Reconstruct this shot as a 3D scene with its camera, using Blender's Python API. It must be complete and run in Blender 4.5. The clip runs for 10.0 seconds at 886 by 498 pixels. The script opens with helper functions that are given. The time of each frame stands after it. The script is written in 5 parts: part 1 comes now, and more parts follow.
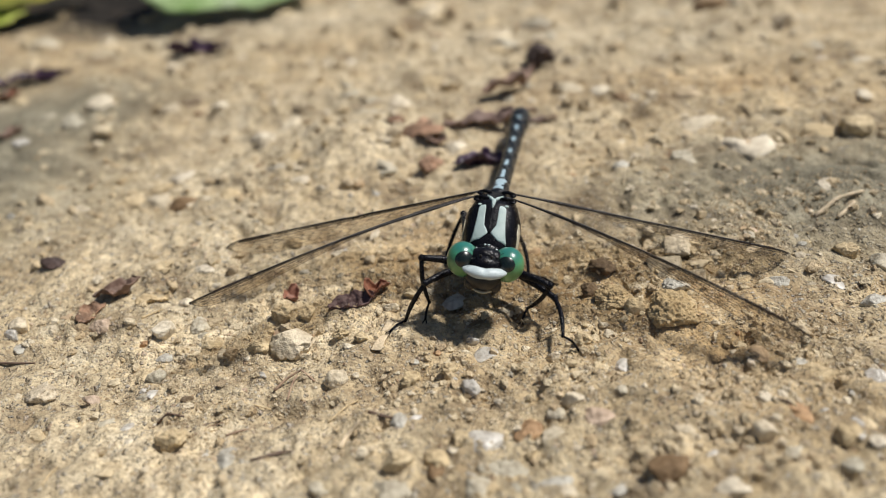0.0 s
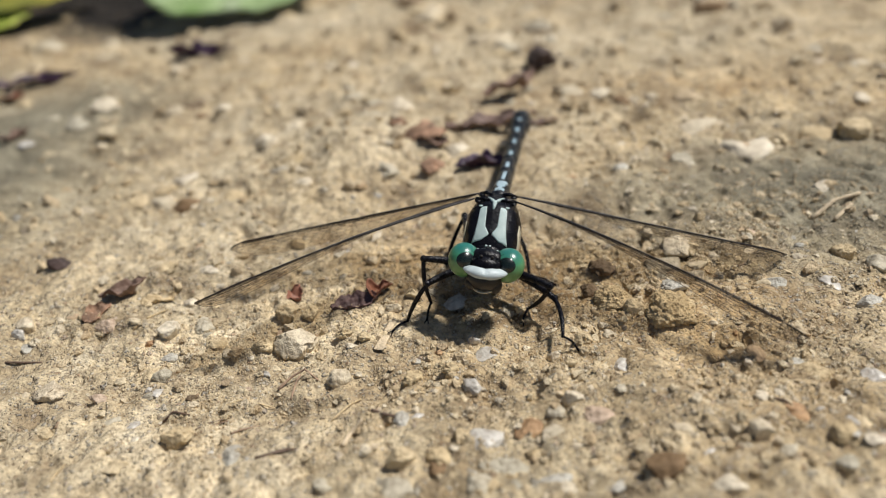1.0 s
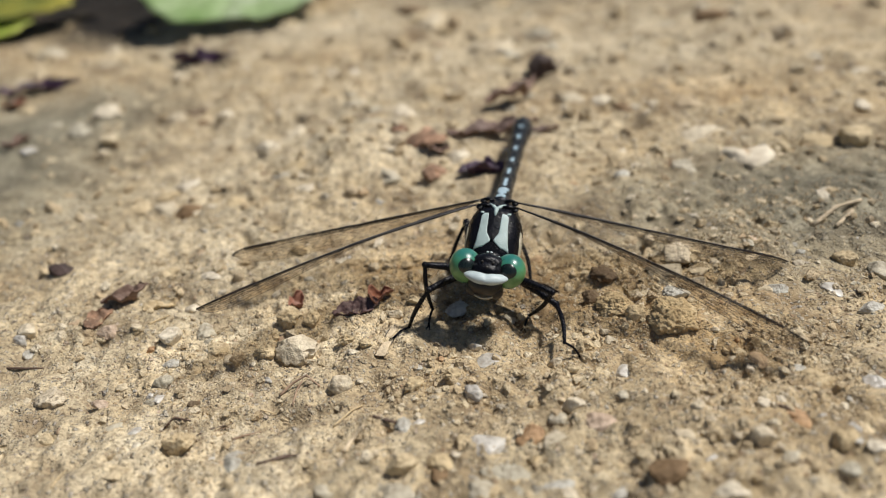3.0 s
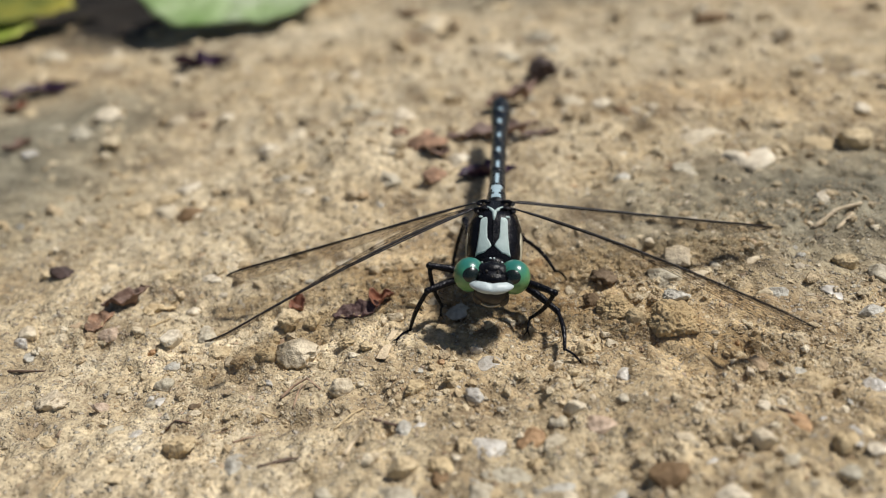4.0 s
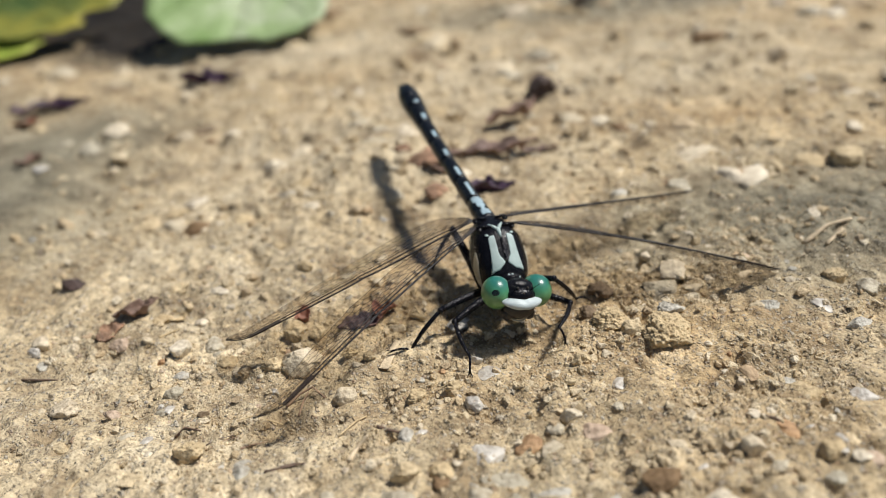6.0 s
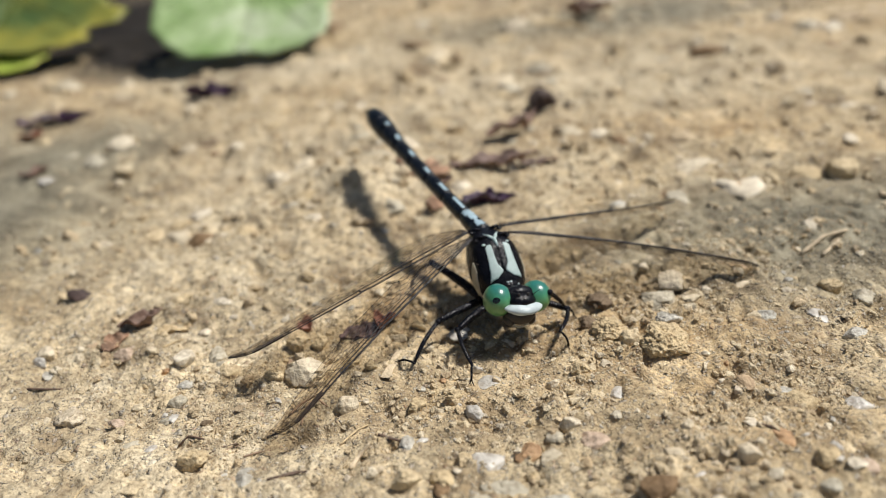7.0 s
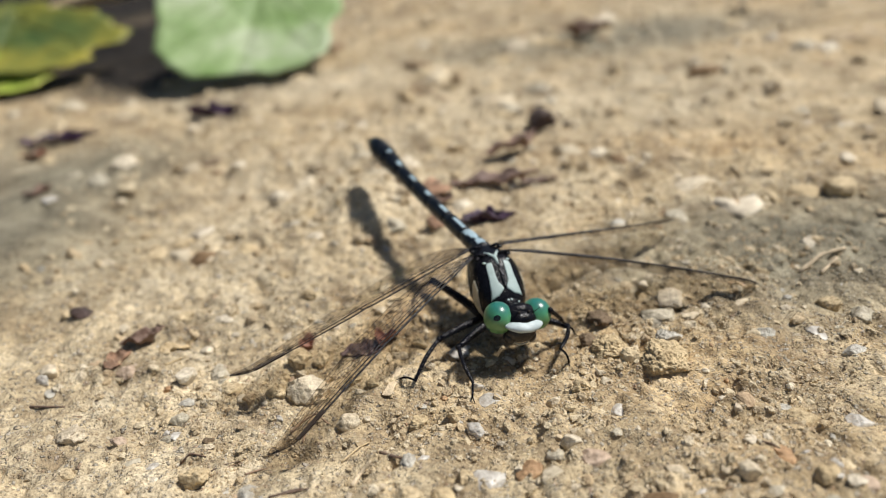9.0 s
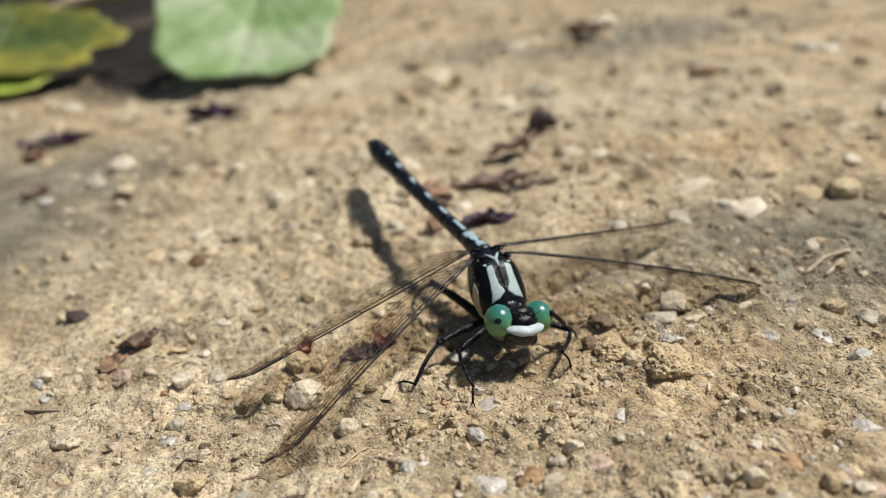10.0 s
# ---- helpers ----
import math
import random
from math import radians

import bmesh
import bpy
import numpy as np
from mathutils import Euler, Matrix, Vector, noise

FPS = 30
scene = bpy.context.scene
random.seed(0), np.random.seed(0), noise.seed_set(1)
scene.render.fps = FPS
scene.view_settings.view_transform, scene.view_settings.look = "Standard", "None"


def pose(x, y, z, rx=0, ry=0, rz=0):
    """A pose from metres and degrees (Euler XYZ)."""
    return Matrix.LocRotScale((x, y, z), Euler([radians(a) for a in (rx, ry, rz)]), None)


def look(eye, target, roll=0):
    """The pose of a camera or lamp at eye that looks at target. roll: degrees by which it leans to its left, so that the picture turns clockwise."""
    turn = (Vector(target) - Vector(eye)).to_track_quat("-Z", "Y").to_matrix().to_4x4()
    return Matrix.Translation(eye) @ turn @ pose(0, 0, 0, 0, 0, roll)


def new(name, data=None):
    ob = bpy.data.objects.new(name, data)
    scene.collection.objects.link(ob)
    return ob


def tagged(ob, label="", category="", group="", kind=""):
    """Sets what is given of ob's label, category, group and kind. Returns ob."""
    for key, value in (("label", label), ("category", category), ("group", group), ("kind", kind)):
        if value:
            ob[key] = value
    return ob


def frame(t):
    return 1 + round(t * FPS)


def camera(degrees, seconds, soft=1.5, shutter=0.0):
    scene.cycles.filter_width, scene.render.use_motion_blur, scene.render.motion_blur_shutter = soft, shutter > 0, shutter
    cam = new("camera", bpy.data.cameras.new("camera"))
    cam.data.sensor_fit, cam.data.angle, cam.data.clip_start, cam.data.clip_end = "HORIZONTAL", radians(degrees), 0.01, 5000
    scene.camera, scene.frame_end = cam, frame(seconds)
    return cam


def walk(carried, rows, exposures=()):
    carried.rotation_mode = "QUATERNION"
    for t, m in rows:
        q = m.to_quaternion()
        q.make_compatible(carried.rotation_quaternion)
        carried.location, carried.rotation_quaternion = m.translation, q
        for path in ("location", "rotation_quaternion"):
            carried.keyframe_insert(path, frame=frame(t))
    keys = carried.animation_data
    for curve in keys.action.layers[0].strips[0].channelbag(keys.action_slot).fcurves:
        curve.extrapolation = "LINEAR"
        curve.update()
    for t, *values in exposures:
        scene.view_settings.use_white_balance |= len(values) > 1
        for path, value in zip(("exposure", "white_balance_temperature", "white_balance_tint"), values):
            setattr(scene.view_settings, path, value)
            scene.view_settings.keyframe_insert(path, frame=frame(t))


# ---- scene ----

# ------------------------------------------------------------------ camera
cam = camera(63.0, 10.0, soft=1.0)
cam.data.dof.use_dof = True
cam.data.dof.focus_distance = 0.0670
cam.data.dof.aperture_fstop = 18.5

PATH = [
    (0, (-0.00227, -0.05289, 0.04054), (-0.00225, 0.03282, -0.01097), -6.26),
    (0.5, (-0.00231, -0.05337, 0.04083), (-0.00235, 0.03237, -0.01063), -6.25),
    (1, (-0.00235, -0.05371, 0.04097), (-0.00242, 0.03213, -0.01032), -6.25),
    (1.5, (-0.00238, -0.05361, 0.04097), (-0.00234, 0.03227, -0.01027), -6.17),
    (2, (-0.00236, -0.05362, 0.04094), (-0.00237, 0.03237, -0.01010), -6.20),
    (2.5, (-0.00241, -0.05376, 0.04094), (-0.00247, 0.03243, -0.00976), -6.19),
    (4, (-0.00245, -0.05387, 0.04102), (-0.00255, 0.03267, -0.00910), -6.19),
    (4.5, (-0.00247, -0.05418, 0.04123), (-0.00258, 0.03247, -0.00870), -6.17),
    (5, (-0.00244, -0.05448, 0.04135), (-0.00262, 0.03235, -0.00825), -6.18),
    (5.5, (-0.00243, -0.05518, 0.04173), (-0.00255, 0.03193, -0.00739), -6.10),
    (7, (-0.00240, -0.05689, 0.04246), (-0.00249, 0.03142, -0.00444), -6.04),
    (7.5, (-0.00238, -0.05703, 0.04253), (-0.00243, 0.03152, -0.00393), -6.05),
    (8, (-0.00242, -0.05710, 0.04261), (-0.00240, 0.03175, -0.00328), -6.00),
    (8.5, (-0.00244, -0.05733, 0.04268), (-0.00239, 0.03185, -0.00256), -6.01),
    (9, (-0.00246, -0.05742, 0.04271), (-0.00234, 0.03205, -0.00195), -6.00),
    (9.5, (-0.00239, -0.05695, 0.04248), (-0.00231, 0.03270, -0.00182), -6.03),
    (10, (-0.00243, -0.05657, 0.04230), (-0.00232, 0.03303, -0.00211), -6.02),
]
walk(cam, [(t, look(eye, target, roll)) for t, eye, target, roll in PATH], [(0, -0.14), (2.5, -0.21), (4.5, -0.19), (5.5, -0.1), (7.5, -0.06), (9, -0.06), (10, -0.11)])

# ------------------------------------------------------------------ light
SUN = Vector((0.58, 0.13, 1.0)).normalized()
world = bpy.data.worlds.new("sky")
scene.world = world
world.use_nodes = True
wn, wl = world.node_tree.nodes, world.node_tree.links
sky = wn.new("ShaderNodeTexSky")
sky.sky_type, sky.sun_disc = "NISHITA", False
sky.sun_elevation = math.asin(SUN.z)
sky.sun_rotation = math.atan2(SUN.x, SUN.y)
wn["Background"].inputs["Strength"].default_value = 0.054
wl.new(sky.outputs[0], wn["Background"].inputs["Color"])
sun = new("sun", bpy.data.lights.new("sun", "SUN"))
sun.data.energy, sun.data.angle, sun.data.color = 5.2, radians(6.0), (1.0, 0.966, 0.918)
sun.matrix_world = look(SUN * 2, (0, 0, 0))


# ------------------------------------------------------------------ materials
def material(name):
    m = bpy.data.materials.new(name)
    m.use_nodes = True
    return m, m.node_tree.nodes, m.node_tree.links, m.node_tree.nodes["Principled BSDF"]


def noise_node(n, l, scale, detail=4.0, rough=0.55, coord="Object"):
    tc, no = n.new("ShaderNodeTexCoord"), n.new("ShaderNodeTexNoise")
    no.inputs["Scale"].default_value, no.inputs["Detail"].default_value = scale, detail
    no.inputs["Roughness"].default_value = rough
    l.new(tc.outputs[coord], no.inputs["Vector"])
    return no


def ramp(n, l, source, stops):
    r = n.new("ShaderNodeValToRGB")
    while len(r.color_ramp.elements) < len(stops):
        r.color_ramp.elements.new(0.5)
    for e, (at, col) in zip(r.color_ramp.elements, stops):
        e.position, e.color = at, (*col, 1)
    l.new(source, r.inputs[0])
    return r


def mix(n, l, kind, fac, a, b):
    m = n.new("ShaderNodeMix")
    m.data_type, m.blend_type = "RGBA", kind
    for sock, v in ((m.inputs[0], fac), (m.inputs[6], a), (m.inputs[7], b)):
        if hasattr(v, "links"):
            l.new(v, sock)
        else:
            sock.default_value = v if isinstance(v, float) else (*v, 1)
    return m.outputs[2]


def bump(n, l, height, strength, distance, bsdf):
    b = n.new("ShaderNodeBump")
    b.inputs["Strength"].default_value, b.inputs["Distance"].default_value = strength, distance
    l.new(height, b.inputs["Height"])
    l.new(b.outputs[0], bsdf.inputs["Normal"])


def soil_material():
    m, n, l, b = material("sandy_soil")
    big, mid = noise_node(n, l, 28, 3), noise_node(n, l, 160, 5, 0.6)
    fine, grain = noise_node(n, l, 900, 4, 0.65), noise_node(n, l, 3200, 2, 0.6)
    warm = ramp(n, l, mid.outputs[0], [(0.3, (0.34, 0.23, 0.115)), (0.5, (0.52, 0.38, 0.205)), (0.72, (0.64, 0.50, 0.30))])
    cream = ramp(n, l, mid.outputs[0], [(0.3, (0.40, 0.31, 0.18)), (0.5, (0.57, 0.46, 0.29)), (0.72, (0.70, 0.60, 0.42))])
    wide = noise_node(n, l, 22, 4, 0.6)
    which = ramp(n, l, wide.outputs[0], [(0.4, (0, 0, 0)), (0.62, (1, 1, 1))])
    tan = mix(n, l, "MIX", which.outputs[0], warm.outputs[0], cream.outputs[0])
    shade_tint = ramp(n, l, mid.outputs[0], [(0.3, (0.16, 0.14, 0.098)), (0.5, (0.27, 0.238, 0.165)), (0.72, (0.43, 0.385, 0.28))])
    tc = n.new("ShaderNodeTexCoord")
    wr = ramp(n, l, big.outputs[0], [(0.3, (0, 0, 0)), (0.7, (1, 1, 1))])

    def patches(places, strength, wobble):
        """Mask of soft patches with a ragged rim: centre and half-widths in metres."""
        total = None
        for cx, cy, rx, ry in places:
            mp = n.new("ShaderNodeMapping")
            mp.inputs["Location"].default_value = (-cx / rx, -cy / ry, 0)
            mp.inputs["Scale"].default_value = (1 / rx, 1 / ry, 0)
            l.new(tc.outputs["Object"], mp.inputs["Vector"])
            ln = n.new("ShaderNodeVectorMath")
            ln.operation = "LENGTH"
            l.new(mp.outputs[0], ln.inputs[0])
            mr = n.new("ShaderNodeMapRange")
            mr.inputs[1].default_value, mr.inputs[2].default_value, mr.inputs[4].default_value = 1.35, 0.35, strength
            l.new(ln.outputs["Value"], mr.inputs[0])
            if total is None:
                total = mr.outputs[0]
            else:
                ad = n.new("ShaderNodeMath")
                ad.operation = "MAXIMUM"
                l.new(total, ad.inputs[0]), l.new(mr.outputs[0], ad.inputs[1])
                total = ad.outputs[0]
        wob = n.new("ShaderNodeMath")
        wob.operation, wob.use_clamp = "MULTIPLY_ADD", True
        l.new(wr.outputs[0], wob.inputs[0]), l.new(total, wob.inputs[2])
        wob.inputs[1].default_value = wobble
        return wob.outputs[0]

    # soft dappled shade is put into the earth's colour as fixed grey patches
    grey = patches(((-0.080, 0.050, 0.030, 0.030), (-0.12, 0.065, 0.05, 0.045), (-0.07, 0.075, 0.02, 0.02), (0.047, 0.018, 0.032, 0.014), (0.05, 0.15, 0.05, 0.02)), 0.92, 0.20)
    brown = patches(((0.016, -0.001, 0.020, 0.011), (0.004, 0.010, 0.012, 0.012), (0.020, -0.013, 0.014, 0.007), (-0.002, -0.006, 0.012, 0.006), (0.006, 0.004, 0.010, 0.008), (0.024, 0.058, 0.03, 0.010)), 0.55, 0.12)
    clay = patches(((-0.030, -0.006, 0.026, 0.016), (-0.016, 0.055, 0.036, 0.03), (0.03, 0.09, 0.05, 0.03), (-0.03, 0.022, 0.02, 0.012), (-0.03, 0.13, 0.04, 0.02)), 0.9, 0.2)
    # near-black humus colour also carries the deep shade behind the leaves
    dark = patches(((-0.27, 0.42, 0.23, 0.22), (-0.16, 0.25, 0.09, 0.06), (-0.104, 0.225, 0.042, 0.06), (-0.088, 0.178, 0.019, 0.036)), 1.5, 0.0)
    pale = ramp(n, l, mid.outputs[0], [(0.3, (0.46, 0.365, 0.23)), (0.5, (0.62, 0.515, 0.345)), (0.72, (0.74, 0.645, 0.47))])
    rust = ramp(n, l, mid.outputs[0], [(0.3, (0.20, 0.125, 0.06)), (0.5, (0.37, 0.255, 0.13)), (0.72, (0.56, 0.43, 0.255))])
    tan = mix(n, l, "MIX", clay, tan, pale.outputs[0])
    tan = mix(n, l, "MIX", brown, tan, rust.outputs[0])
    base = mix(n, l, "MIX", grey, tan, shade_tint.outputs[0])
    blot = noise_node(n, l, 75, 3, 0.6)
    bl = ramp(n, l, blot.outputs[0], [(0.30, (0.42, 0.35, 0.28)), (0.44, (1, 1, 1)), (0.66, (1.3, 1.29, 1.27))])
    base = mix(n, l, "MULTIPLY", 0.95, base, bl.outputs[0])
    lump = noise_node(n, l, 240, 3, 0.6)
    lu = ramp(n, l, lump.outputs[0], [(0.32, (0.42, 0.34, 0.26)), (0.44, (1, 1, 1)), (0.60, (1, 1, 1)), (0.70, (1.35, 1.38, 1.42))])
    base = mix(n, l, "MULTIPLY", 0.42, base, lu.outputs[0])
    shaded_humus = ramp(n, l, mid.outputs[0], [(0.3, (0.007, 0.006, 0.004)), (0.5, (0.016, 0.012, 0.008)), (0.72, (0.05, 0.036, 0.024))])
    speck = ramp(n, l, fine.outputs[0], [(0.34, (0.42, 0.37, 0.32)), (0.5, (1, 1, 1)), (0.66, (1.3, 1.28, 1.22))])
    base = mix(n, l, "MULTIPLY", 0.6, base, speck.outputs[0])
    gr = ramp(n, l, grain.outputs[0], [(0.33, (0.55, 0.5, 0.45)), (0.53, (1, 1, 1)), (0.7, (1.25, 1.25, 1.22))])
    base = mix(n, l, "MULTIPLY", 0.55, base, gr.outputs[0])
    heights = []
    for scale, lo, hi, amount in ((900.0, -0.30, 0.40, 0.75), (2100.0, -0.2, 0.55, 0.7), (3600.0, -0.1, 0.65, 0.55)):
        # grains of many stones set flush in the earth
        shift = noise_node(n, l, scale * 1.7, 2)
        sc = n.new("ShaderNodeVectorMath")
        sc.operation = "MULTIPLY_ADD"
        l.new(shift.outputs["Color"], sc.inputs[0])
        sc.inputs[1].default_value = (0.9 / scale,) * 3
        tcg = n.new("ShaderNodeTexCoord")
        l.new(tcg.outputs["Object"], sc.inputs[2])
        vo = n.new("ShaderNodeTexVoronoi")
        vo.inputs["Scale"].default_value = scale
        l.new(sc.outputs[0], vo.inputs["Vector"])
        sp = n.new("ShaderNodeSeparateColor")
        l.new(vo.outputs["Color"], sp.inputs[0])
        thr = n.new("ShaderNodeMapRange")
        thr.inputs[3].default_value, thr.inputs[4].default_value = lo, hi
        l.new(sp.outputs[1], thr.inputs[0])
        df = n.new("ShaderNodeMath")
        df.operation = "SUBTRACT"
        l.new(thr.outputs[0], df.inputs[0]), l.new(vo.outputs["Distance"], df.inputs[1])
        mk = n.new("ShaderNodeMath")
        mk.operation, mk.use_clamp = "MULTIPLY", True
        mk.inputs[1].default_value = 9.0
        l.new(df.outputs[0], mk.inputs[0])
        cols = ramp(n, l, sp.outputs[0], [(0.0, (0.70, 0.64, 0.52)), (0.22, (0.50, 0.38, 0.24)), (0.4, (0.40, 0.38, 0.33)), (0.55, (0.66, 0.55, 0.38)), (0.7, (0.22, 0.155, 0.095)), (0.82, (0.55, 0.52, 0.46)), (0.93, (0.48, 0.29, 0.17)), (1.0, (0.76, 0.70, 0.58))])
        am = n.new("ShaderNodeMath")
        am.operation = "MULTIPLY"
        am.inputs[1].default_value = amount
        l.new(mk.outputs[0], am.inputs[0])
        base = mix(n, l, "MIX", am.outputs[0], base, cols.outputs[0])
        dome = n.new("ShaderNodeMath")
        dome.operation = "MULTIPLY"
        inv = n.new("ShaderNodeMath")
        inv.operation, inv.inputs[0].default_value = "SUBTRACT", 1.0
        l.new(vo.outputs["Distance"], inv.inputs[1])
        l.new(inv.outputs[0], dome.inputs[0]), l.new(mk.outputs[0], dome.inputs[1])
        heights.append(dome.outputs[0])
    # the grains take the same painted shade, half mixed and then darkened
    half = n.new("ShaderNodeMath")
    half.operation, half.inputs[1].default_value = "MULTIPLY", 0.6
    l.new(grey, half.inputs[0])
    base = mix(n, l, "MIX", half.outputs[0], base, shade_tint.outputs[0])
    base = mix(n, l, "MULTIPLY", grey, base, (0.86, 0.87, 0.87))
    base = mix(n, l, "MIX", dark, base, shaded_humus.outputs[0])
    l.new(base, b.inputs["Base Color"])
    b.inputs["Roughness"].default_value = 0.85
    b.inputs["Specular IOR Level"].default_value = 0.3
    total = None
    for source, amount in ((fine.outputs[0], 0.30), (grain.outputs[0], 0.12), (heights[0], 0.42), (heights[1], 0.26), (heights[2], 0.16)):
        h = n.new("ShaderNodeMath")
        h.operation = "MULTIPLY_ADD"
        h.inputs[1].default_value = amount
        l.new(source, h.inputs[0])
        if total is not None:
            l.new(total, h.inputs[2])
        else:
            h.inputs[2].default_value = 0.0
        total = h.outputs[0]
    bump(n, l, total, 1.0, 0.0014, b)
    return m


def stone_material(name, cols, rough=0.75, scale=500.0, trans=0.0, random_by="object", bumpy=0.0004):
    """Stone with its own tone for each pebble, drawn from cols."""
    m, n, l, b = material(name)
    if random_by == "object":
        info = n.new("ShaderNodeObjectInfo").outputs["Random"]
    else:
        info = n.new("ShaderNodeNewGeometry").outputs["Random Per Island"]
    tone = ramp(n, l, info, [(i / max(1, len(cols) - 1), c) for i, c in enumerate(cols)])
    no, fi = noise_node(n, l, scale, 5, 0.6), noise_node(n, l, scale * 5, 3, 0.6)
    va = ramp(n, l, no.outputs[0], [(0.3, (0.6, 0.56, 0.5)), (0.55, (1, 1, 1)), (0.75, (1.2, 1.18, 1.14))])
    c = mix(n, l, "MULTIPLY", 0.8, tone.outputs[0], va.outputs[0])
    fv = ramp(n, l, fi.outputs[0], [(0.35, (0.65, 0.6, 0.55)), (0.5, (1, 1, 1)), (0.7, (1.15, 1.15, 1.1))])
    c = mix(n, l, "MULTIPLY", 0.6, c, fv.outputs[0])
    l.new(c, b.inputs["Base Color"])
    b.inputs["Roughness"].default_value = rough
    b.inputs["Specular IOR Level"].default_value = 0.4
    if trans:
        b.inputs["Transmission Weight"].default_value = trans
        b.inputs["IOR"].default_value = 1.45
    h = n.new("ShaderNodeMath")
    h.operation = "ADD"
    l.new(no.outputs[0], h.inputs[0]), l.new(fi.outputs[0], h.inputs[1])
    bump(n, l, h.outputs[0], 0.7, bumpy, b)
    return m


def plain_material(name, col, rough=0.5, spec=0.5, vary=0.25, scale=900.0, bumpy=0.00008, coat=0.0):
    m, n, l, b = material(name)
    no, fi = noise_node(n, l, scale, 4, 0.6), noise_node(n, l, scale * 6, 2, 0.5)
    lo, hi = tuple(c * (1 - vary) for c in col), tuple(min(1, c * (1 + vary)) for c in col)
    r = ramp(n, l, no.outputs[0], [(0.3, lo), (0.7, hi)])
    l.new(r.outputs[0], b.inputs["Base Color"])
    rr = ramp(n, l, fi.outputs[0], [(0.3, (rough * 0.8,) * 3), (0.7, (min(1, rough * 1.2),) * 3)])
    l.new(rr.outputs[0], b.inputs["Roughness"])
    b.inputs["Specular IOR Level"].default_value = spec
    b.inputs["Coat Weight"].default_value = coat
    b.inputs["Coat Roughness"].default_value = 0.15
    bump(n, l, fi.outputs[0], 0.5, bumpy, b)
    return m


def membrane_material():
    m, n, l, b = material("wing_membrane")
    n.remove(b)
    out = n["Material Output"]
    tr, gl, mx = n.new("ShaderNodeBsdfTransparent"), n.new("ShaderNodeBsdfGlossy"), n.new("ShaderNodeMixShader")
    no = noise_node(n, l, 700, 3)
    r = ramp(n, l, no.outputs[0], [(0.3, (0.80, 0.74, 0.65)), (0.7, (0.91, 0.87, 0.80))])
    l.new(r.outputs[0], tr.inputs[0])
    gl.inputs["Roughness"].default_value = 0.22
    gl.inputs["Color"].default_value = (0.85, 0.82, 0.86, 1)
    mx.inputs[0].default_value = 0.11
    l.new(tr.outputs[0], mx.inputs[1]), l.new(gl.outputs[0], mx.inputs[2])
    bp = n.new("ShaderNodeBump")
    bp.inputs["Strength"].default_value, bp.inputs["Distance"].default_value = 0.5, 0.0002
    l.new(no.outputs[0], bp.inputs["Height"]), l.new(bp.outputs[0], gl.inputs["Normal"])
    l.new(mx.outputs[0], out.inputs[0])
    return m


def eye_material():
    """Green compound eye, bluer and darker towards the crown, netted with fine facets."""
    m, n, l, b = material("compound_eye")
    tc = n.new("ShaderNodeTexCoord")
    sep = n.new("ShaderNodeSeparateXYZ")
    l.new(tc.outputs["Normal"], sep.inputs[0])
    green = ramp(n, l, sep.outputs[2], [(0.0, (0.13, 0.30, 0.11)), (0.55, (0.065, 0.245, 0.125)), (0.9, (0.025, 0.16, 0.13))])
    no = noise_node(n, l, 1400, 3)
    cloud = ramp(n, l, no.outputs[0], [(0.3, (0.75, 0.78, 0.75)), (0.7, (1.15, 1.12, 1.1))])
    c = mix(n, l, "MULTIPLY", 0.8, green.outputs[0], cloud.outputs[0])
    vo = n.new("ShaderNodeTexVoronoi")
    vo.inputs["Scale"].default_value = 9000
    l.new(tc.outputs["Object"], vo.inputs["Vector"])
    l.new(c, b.inputs["Base Color"])
    b.inputs["Roughness"].default_value = 0.3
    b.inputs["Coat Weight"].default_value, b.inputs["Coat Roughness"].default_value = 0.35, 0.15
    bump(n, l, vo.outputs["Distance"], 0.25, 0.00003, b)
    return m


def leaf_material(name, light, dark, edge):
    m, n, l, b = material(name)
    big, fine = noise_node(n, l, 45, 4), noise_node(n, l, 300, 4, 0.6)
    c = ramp(n, l, big.outputs[0], [(0.36, dark), (0.52, light), (0.66, edge)])
    f = ramp(n, l, fine.outputs[0], [(0.3, (0.7, 0.7, 0.65)), (0.6, (1.05, 1.05, 1.05))])
    c = mix(n, l, "MULTIPLY", 0.7, c.outputs[0], f.outputs[0])
    l.new(c, b.inputs["Base Color"])
    b.inputs["Roughness"].default_value = 0.6
    b.inputs["Transmission Weight"].default_value = 0.0
    bump(n, l, fine.outputs[0], 0.5, 0.0008, b)
    return m


SOIL = soil_material()


def glints(m):
    """A few grains are clear and shiny."""
    n, l = m.node_tree.nodes, m.node_tree.links
    g = n.new("ShaderNodeNewGeometry")
    mu = n.new("ShaderNodeMath")
    mu.operation = "MULTIPLY"
    mu.inputs[1].default_value = 37.0
    fr = n.new("ShaderNodeMath")
    fr.operation = "FRACT"
    l.new(g.outputs["Random Per Island"], mu.inputs[0]), l.new(mu.outputs[0], fr.inputs[0])
    r = ramp(n, l, fr.outputs[0], [(0.0, (0.85,) * 3), (0.82, (0.8,) * 3), (0.86, (0.22,) * 3)])
    l.new(r.outputs[0], n["Principled BSDF"].inputs["Roughness"])
    return m


